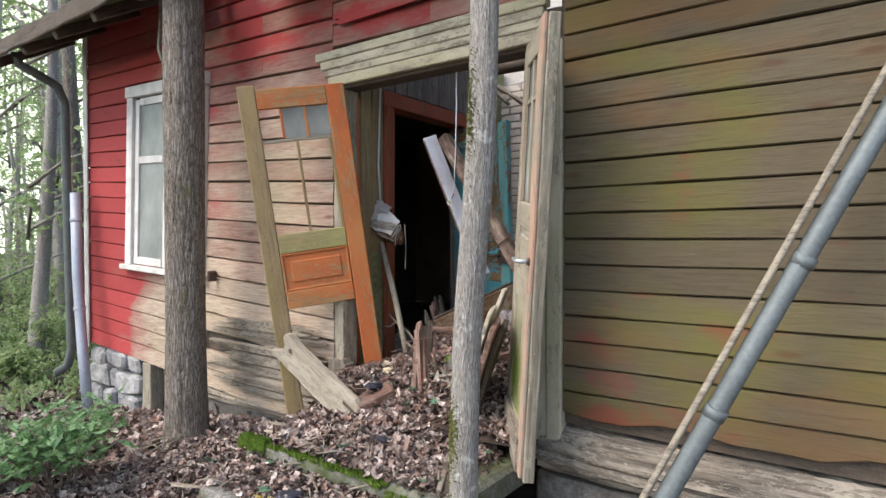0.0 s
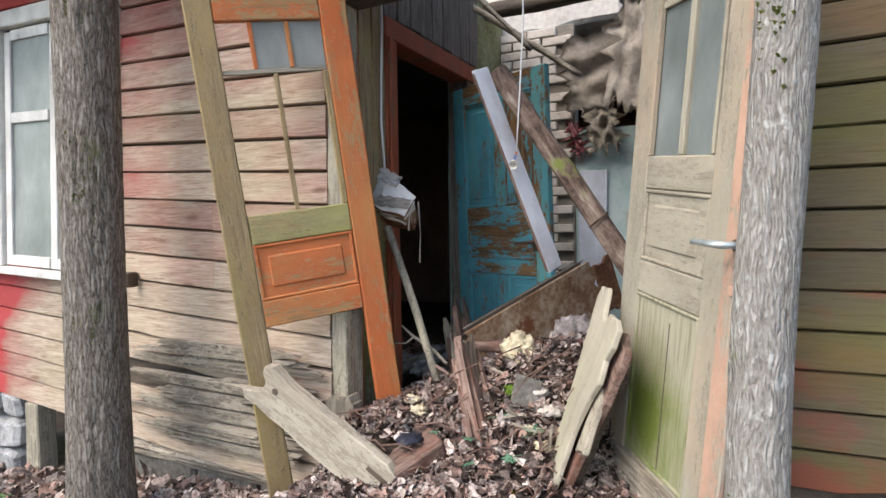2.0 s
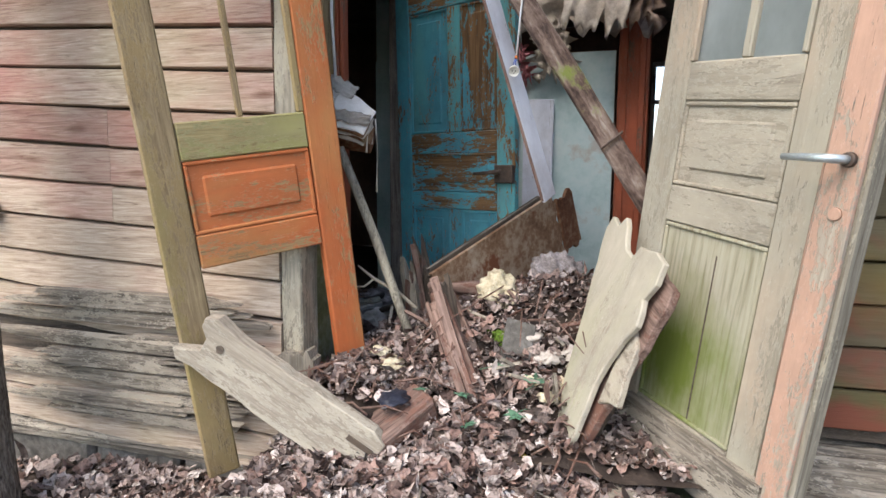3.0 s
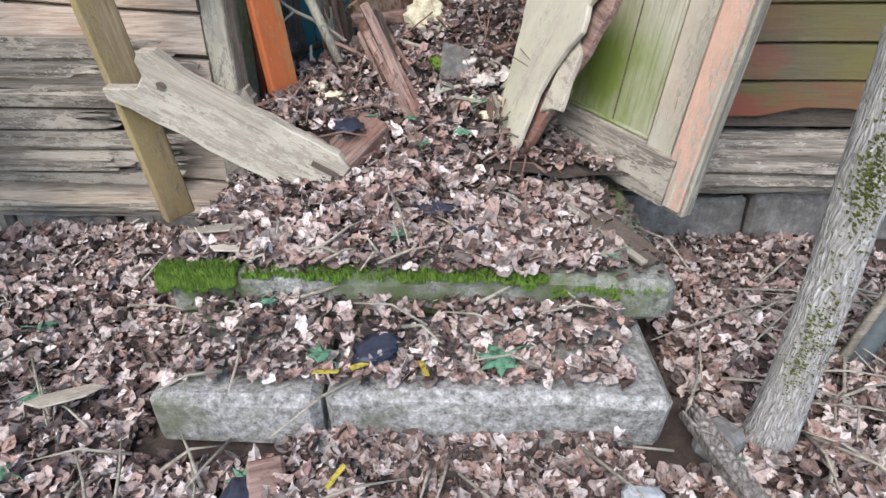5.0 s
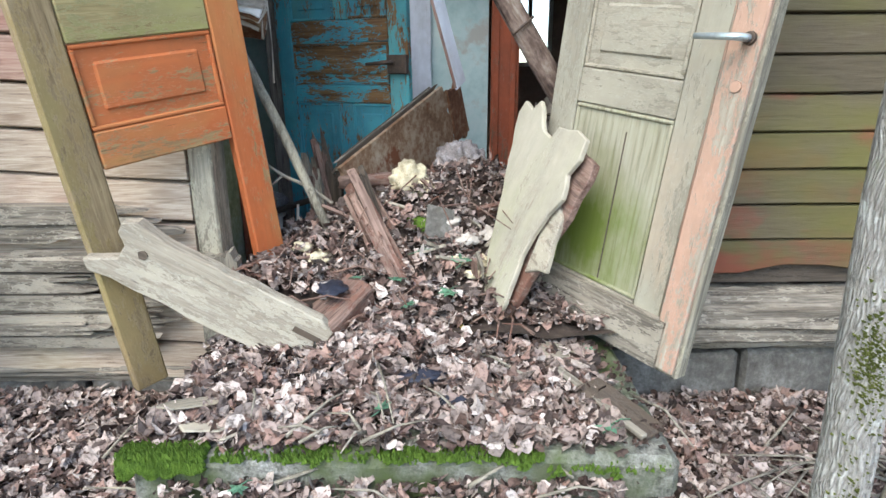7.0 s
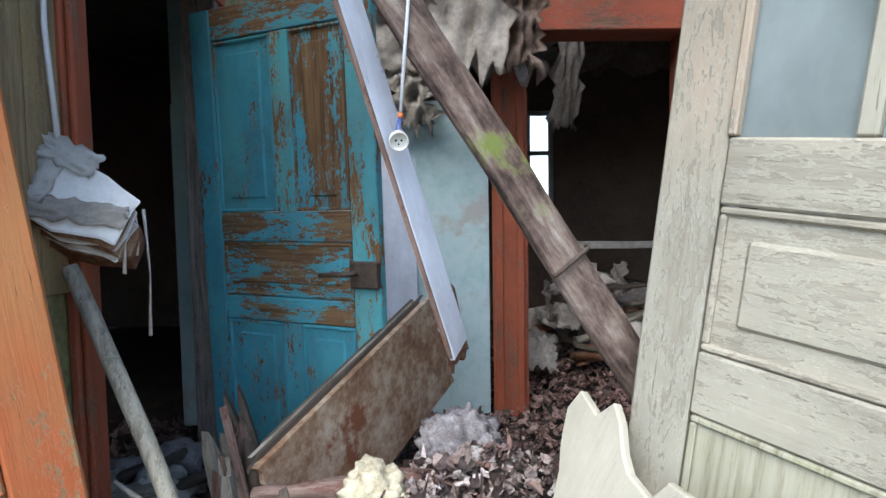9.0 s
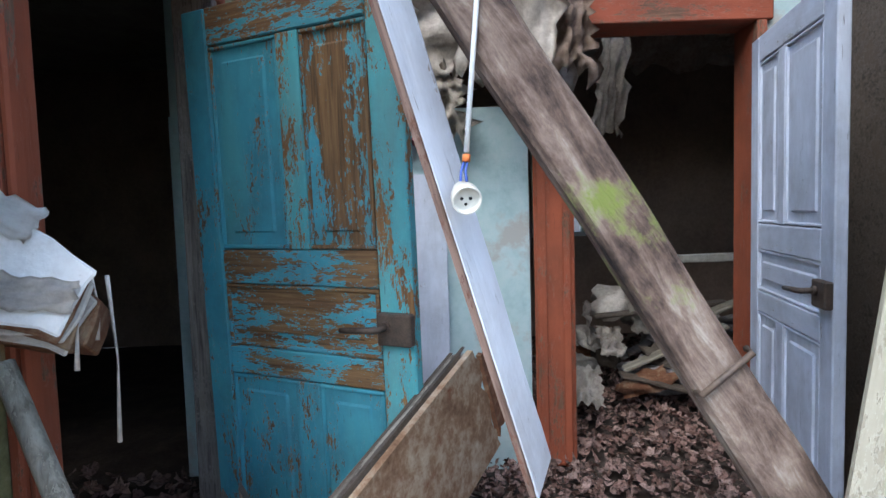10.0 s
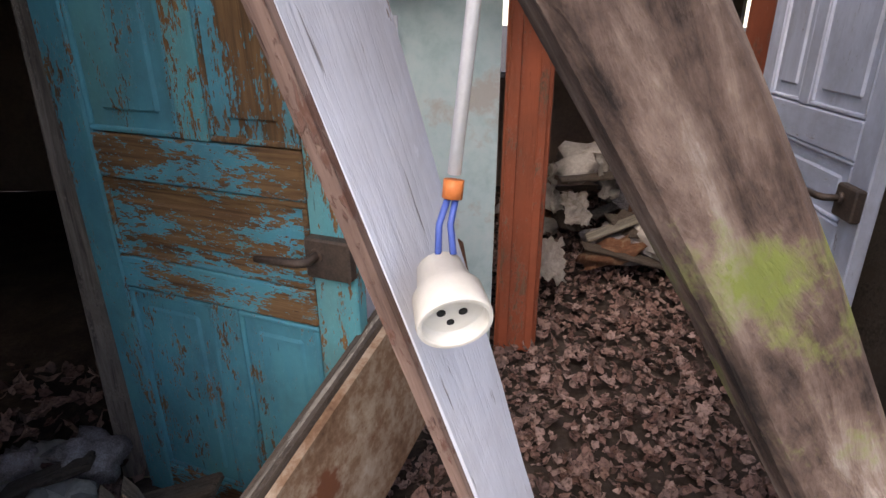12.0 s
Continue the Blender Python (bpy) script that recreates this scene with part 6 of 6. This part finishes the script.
for k in range(9):
    y = 3.40 + 0.142 * k
    part("board", box(PX + 0.001, PX + 0.022 + 0.006 * (k % 3), y, y + 0.138, 2.705, 3.35 - 0.05 * (k % 4), 0.004, cuts=4, rough=0.005, seed=k), M_DARKV, side_boards)
solo("wall_cable", tube([(-3.02, 3.32, 3.3), (-3.018, 3.34, 2.7), (-3.02, 3.32, 2.1), (-3.01, 3.34, 1.75)], [0.007] * 4, 6, 0.1), M_CORD, "old whitish cable down the porch wall", "cable")

# socket on its cord
socket = thing("wall_socket", "white plastic socket dangling on its cord", "socket")
cordpts = [(-2.10, 3.03, 4.3), (-2.11, 3.04, 2.9), (-2.11, 3.05, 2.4), (-2.145, 3.085, 2.05), (-2.164, 3.095, 1.846)]
part("cord", tube(cordpts, [0.0036] * 5, 8), M_CORD, socket)
part("tape", tube([(-2.164, 3.095, 1.843), (-2.165, 3.094, 1.833)], [0.0055, 0.0055], 8), M_TAPE, socket)
for k in (-1, 1):
    part("wire", tube([(-2.165 + 0.002 * k, 3.094, 1.834), (-2.169 + 0.003 * k, 3.09, 1.82), (-2.169 + 0.004 * k, 3.082, 1.806)], [0.0019] * 3, 6), M_BLUE, socket)
sm = look((-2.168, 3.066, 1.786), (-2.10, 2.65, 1.60)) @ Matrix.Diagonal((0.6, 0.6, 0.6, 1))
def lathe(profile, sides=32):
    b = bmesh.new()
    rings = [[b.verts.new((r * math.cos(6.28319 * k / sides), r * math.sin(6.28319 * k / sides), z)) for k in range(sides)] for r, z in profile]
    for p, q in zip(rings, rings[1:]):
        for k in range(sides):
            b.faces.new((p[k], p[(k + 1) % sides], q[(k + 1) % sides], q[k]))
    b.faces.new(rings[0])
    b.faces.new(rings[-1])
    bmesh.ops.recalc_face_normals(b, faces=b.faces[:])
    for f in b.faces:
        f.smooth = len(f.verts) == 4 and abs(f.normal.z) < 0.5
    return b


shell = lathe([(0.012, 0.046), (0.021, 0.041), (0.026, 0.012), (0.031, 0.008), (0.033, -0.02), (0.032, -0.024), (0.029, -0.024), (0.028, -0.022), (0.027, -0.010)])
body = part("housing", shell, M_PLASTIC, socket)
body.matrix_basis = sm
for x, y, r in ((-0.0095, 0, 0.004), (0.0095, 0, 0.004), (0, -0.013, 0.0035)):
    h = part("pin_hole", tube([(x, y, -0.008), (x, y, -0.0112)], [r, r], 10), M_HOLE, body, "dark contact hole")

# ---- the wall behind the porch ----
pb = bpy.data.objects["wall_porch_back"]
chim = solo("chimney_breast", box(-3.45, -2.1, WY + 0.03, WY + 0.5, 3.13, 4.3, 0.03, cuts=12, rough=0.05), M_LIME, "crumbling limewashed masonry above the stove", "masonry", kind="structure")
stove = solo("stove_wall", box(-3.35, -2.455, WY - 0.03, WY - 0.002, 1.0, 3.12, 0), M_MORTAR, "whitewashed brick stove wall", "wall", kind="structure")
brick_mesh = mesh_of("brick", box(-0.118, 0.118, -0.03, 0.03, -0.033, 0.033, 0.006), M_BRICK)
half_mesh = mesh_of("brick_half", box(-0.056, 0.056, -0.03, 0.03, -0.033, 0.033, 0.006), M_BRICK)
rnd = random.Random(4)
for r in range(28):
    x = -3.33 + (0.0 if r % 2 else 0.125)
    if r % 2 == 0:
        o = new("brick", half_mesh)
        o.parent = stove
        o.matrix_basis = pose(-3.275, WY - 0.035, 1.05 + 0.075 * r)
    while x + 0.24 < -2.44:
        if rnd.random() > 0.04:
            o = new("brick", brick_mesh)
            o.parent = stove
            o.matrix_basis = pose(x + 0.12, WY - 0.04 + 0.008 * rnd.random(), 1.05 + 0.075 * r, rnd.uniform(-1, 1), rnd.uniform(-1, 1), rnd.uniform(-1.5, 1.5))
        x += 0.25
solo("white_board", box(-2.42, -2.20, WY - 0.05, WY - 0.028, 0.45, 1.95, 0.004, cuts=5, rough=0.004), M_LILAC, "pale painted board fixed to the wall", "board", kind="structure")


def hanging(name, m, w, h, seed, material, label, amp=0.05):
    return solo(name, crumpled(-w / 2, w / 2, -h, 0, seed, amp, 26, 20, 0.16), material, label, "torn paper", m)


M_PAPERB = mottled("brown_paper", [(0.3, (0.16, 0.11, 0.085)), (0.5, (0.36, 0.27, 0.22)), (0.75, (0.58, 0.5, 0.44))], 4, 0.95, 0.01)
hanging("torn_wallpaper", pose(-2.0, 5.05, 2.95, 12, 0, 4), 0.95, 0.55, 3, M_CLOTH, "brown wallpaper torn off and hanging", 0.08)
hanging("torn_wallpaper", pose(-1.85, 4.90, 3.10, -4, 6, -6), 0.42, 0.76, 8, M_CLOTH, "pale crumpled paper hanging from the wall", 0.08)
hanging("torn_wallpaper", pose(-2.25, 5.15, 2.45, 4, -10, 4), 0.25, 0.35, 12, M_CLOTH, "pale torn paper peeling off the plaster", 0.08)
hanging("torn_wallpaper", pose(-1.62, 4.95, 2.85, 0, 6, 10), 0.26, 0.48, 15, M_PAPERB, "splintered brown paper over the doorway", 0.09)
M_PINK = mottled("pink_rag", [(0.3, (0.42, 0.14, 0.17)), (0.7, (0.66, 0.32, 0.34))], 8, 0.95)
hanging("pink_rag", pose(-2.46, 5.21, 2.32, 4, -18, 0), 0.10, 0.24, 19, M_PINK, "pink rag caught on the bricks", 0.05)
log_piece((-3.2, 4.9, 3.2), (-0.32, 4.9, 3.14), 0.07, 14, "dark broken ceiling joist over the porch", M_DARKWOOD)
log_piece((-3.05, 4.6, 3.15), (-2.3, 4.85, 2.6), 0.025, 15, "splintered lath hanging from the ceiling", M_BARE)
log_piece((-2.98, 4.3, 3.2), (-2.55, 4.5, 2.72), 0.02, 16, "thin broken lath hanging down", M_BARE)

# green seedlings inside
shrub(-1.74, 3.66, 0.10, 0.72, 34, 51, M_MAPLE, "small green seedling growing in the rubble", 0.045)
shrub(-1.72, 4.55, 0.14, 0.10, 28, 52, M_MAPLE, "low green seedling beside the doorway", 0.04)

# ---- side room ----
side = random.Random(44)
for k in range(16):
    x, y, q = side.uniform(-3.9, -3.1), side.uniform(3.55, 4.6), side.uniform(0.06, 0.15)
    solo("rubble_lump", lump((q * 1.3, q, q * 0.7), 5.9 * k, 0.6, 2.2, 3), (M_WADG, M_CLOTH, M_DARK, M_BARE)[k % 4], "dusty lump of fallen plaster in the side room", "rubble", pose(x, y, 0.45 + 0.14 * side.random(), side.uniform(-20, 20), side.uniform(-20, 20), side.random() * 360), "side room rubble")
for k in range(5):
    a = (side.uniform(-3.9, -3.3), side.uniform(3.7, 4.4), 0.50)
    timber("fallen_board", a, (a[0] + side.uniform(0.3, 0.7), a[1] + side.uniform(-0.2, 0.2), side.uniform(0.5, 0.72)), 0.08, 0.03, (M_DARKWOOD, M_BARE)[k % 2], "fallen board on the side room floor", (0, 0, 1), 50 + k)

# ---- back room ----
junk = random.Random(12)
for k in range(26):
    x, y = -1.45 + 1.5 * junk.random(), 6.0 + 1.4 * junk.random()
    z = 0.45 + 0.75 * junk.random() * bell(x, y, -0.7, 6.8, 0.9, 0.7)
    s = 0.10 + 0.14 * junk.random()
    solo("rubble_lump", lump((s * 1.4, s, s * 0.8), 3.7 * k, 0.6, 1.8, 3), (M_DARK, M_WADG, M_BRDOOR, M_CLOTH, M_DARKWOOD)[k % 5], "dusty lump of fallen plaster and cloth", "rubble", pose(x, y, z, junk.uniform(-20, 20), junk.uniform(-20, 20), junk.random() * 360), "room rubble")
for k in range(9):
    a = (-1.5 + 1.3 * junk.random(), 5.9 + 1.2 * junk.random(), 0.55 + 0.5 * junk.random())
    bq = (a[0] + junk.uniform(0.4, 1.0), a[1] + junk.uniform(-0.2, 0.3), a[2] + junk.uniform(-0.2, 0.35))
    timber("fallen_board", a, bq, 0.12, 0.025, (M_DARKWOOD, M_BARE, M_DARKV)[k % 3], "fallen board in the heap of rubble", (0, 0, 1), k)
for k, (x, y, z, w) in enumerate([(-1.40, 5.9, 0.68, 0.28), (-1.1, 6.3, 0.85, 0.22), (-0.85, 6.5, 1.02, 0.3), (-1.2, 6.5, 0.95, 0.3), (-0.6, 6.6, 1.1, 0.25)]):
    solo("paper_sheet", crumpled(-w / 2, w / 2, -w * 0.6, w * 0.4, 30 + k, 0.06), M_CLOTH, "crumpled pale paper on the rubble", "paper", pose(x, y, z, -50 + 15 * k, 10, 25 * k), "paper sheets")
hanging("ceiling_rag", pose(-1.1, 6.0, 3.21, 0, 5, 10), 0.2, 1.0, 23, M_CLOTH, "shredded cloth hanging from the ceiling", 0.08)
hanging("ceiling_rag", pose(-0.5, 6.5, 3.2, 60, 0, 0), 1.1, 0.7, 27, M_PAPERB, "pale ceiling paper sagging down", 0.12)
solo("shelf_ledge", box(-0.9, 0.9, 6.9, 7.0, 1.30, 1.36, 0.006, cuts=8, rough=0.01), M_LIME, "pale ledge behind the rubble", "ledge", kind="structure")

# ---- outside odds ----
def strap(pos, r):
    return tube([(pos[0] - 0.01, pos[1], pos[2] - 0.02), (pos[0] + 0.01, pos[1], pos[2] + 0.02)], [r, r], 14)


for a in ((-0.457, 2.363, 0.90), (-0.19, 2.514, 1.47), (-0.74, 2.20, 0.31)):
    solo("pipe_collar", strap(a, 0.044), M_ZINC, "flared joint of the zinc pipe", "pipe collar", group="pipe collars")
solo("pipe_lath", tube([(-0.94, 2.10, 0.03), (-0.68, 2.24, 0.57), (0.04, 2.63, 2.14), (0.24, 2.75, 2.59)], [0.014] * 4, 7, 0.2), M_BARE, "thin stick leaning along the zinc pipe", "stick")
for a in ((-6.724, 2.703, 1.75), (-6.59, 2.676, 0.83)):
    solo("pipe_collar", strap(a, 0.056), M_ZINCL, "joint of the pale zinc pipe", "pipe collar", group="pipe collars")
for k, (x0, y0, x1, y1, z) in enumerate([(-3.0, 2.86, -2.1, 2.84, 3.02), (-2.7, 2.865, -2.0, 2.83, 3.15), (-3.1, 2.86, -2.45, 2.86, 3.27)]):
    solo("loose_board", splintered(((x1 - x0) ** 2 + (y1 - y0) ** 2) ** 0.5, 0.11, 0.022, 70 + k, True, 0.06), M_LEFT, "loose split board over the doorway", "board", axes((x0, y0, z), (x1, y1, z + 0.03 - 0.05 * k), (x0, y0 - 0.01, z + 0.2)), "loose boards")
eave = random.Random(5)
for k in range(16):
    x = -6.85 + 0.24 * k
    timber("rafter_end", (x - 0.35, 2.16, 3.33), (x - 0.34, 2.88, 3.76), 0.07, 0.09, M_DARKWOOD, "rotten dark rafter end under the eaves", (0, 0, 1), k) if k % 3 == 0 else None
solo("eaves_board", box(-7.25, -3.2, 2.115, 2.145, 3.35, 3.51, 0.01, cuts=24, rough=0.02), M_DARKWOOD, "rotten mossy eaves board", "trim", kind="structure")

twig = thing("dead_branch", "bare dead branch hanging before the window", "branch")
part("branch", tube([(-4.72, 2.55, 3.9), (-4.66, 2.52, 3.4), (-4.70, 2.52, 3.1), (-4.58, 2.55, 2.8), (-4.50, 2.6, 2.62)], [0.018, 0.016, 0.014, 0.012, 0.008], 7, 0.3), M_BARE, twig)
part("dark_branch", tube([(-4.58, 2.55, 2.82), (-4.57, 2.56, 2.45), (-4.57, 2.56, 2.12)], [0.014, 0.016, 0.014], 7, 0.3), M_BARKD, twig, "dark broken end of the branch")

# rotten lower boards beside the door, fallen out of line
rot_rnd = random.Random(21)
for k in range(12):
    z = 0.25 + 0.045 * k
    x0, x1 = (-4.66 + 0.12 * (k % 3), -3.08 - 0.22 * (k % 4 == 1)) if k % 2 else (-4.3 + 0.13 * (k % 5), -3.08)
    solo("rotten_board", splintered(x1 - x0, 0.045 + 0.035 * rot_rnd.random(), 0.022 + 0.02 * rot_rnd.random(), 90 + k, True, 0.34, 7), M_SILL, "rotten grey weatherboard hanging loose beside the door", "board",
         axes((x0, 2.875 - 0.022 * (k % 3), z + 0.07 * (-3.08 - x0)), (x1, 2.87 - 0.022 * (k % 2), z + 0.03 * rot_rnd.uniform(-1, 1)), (x0, 2.84 - 0.10 * rot_rnd.random(), z + 0.5)), "rotten boards")

solo("iron_staple", tube([(-1.845, 3.125, 1.500), (-1.845, 3.106, 1.502), (-1.775, 3.106, 1.560), (-1.775, 3.125, 1.562)], [0.005] * 4, 7), M_IRON, "rusty iron staple driven into the fallen beam", "staple")
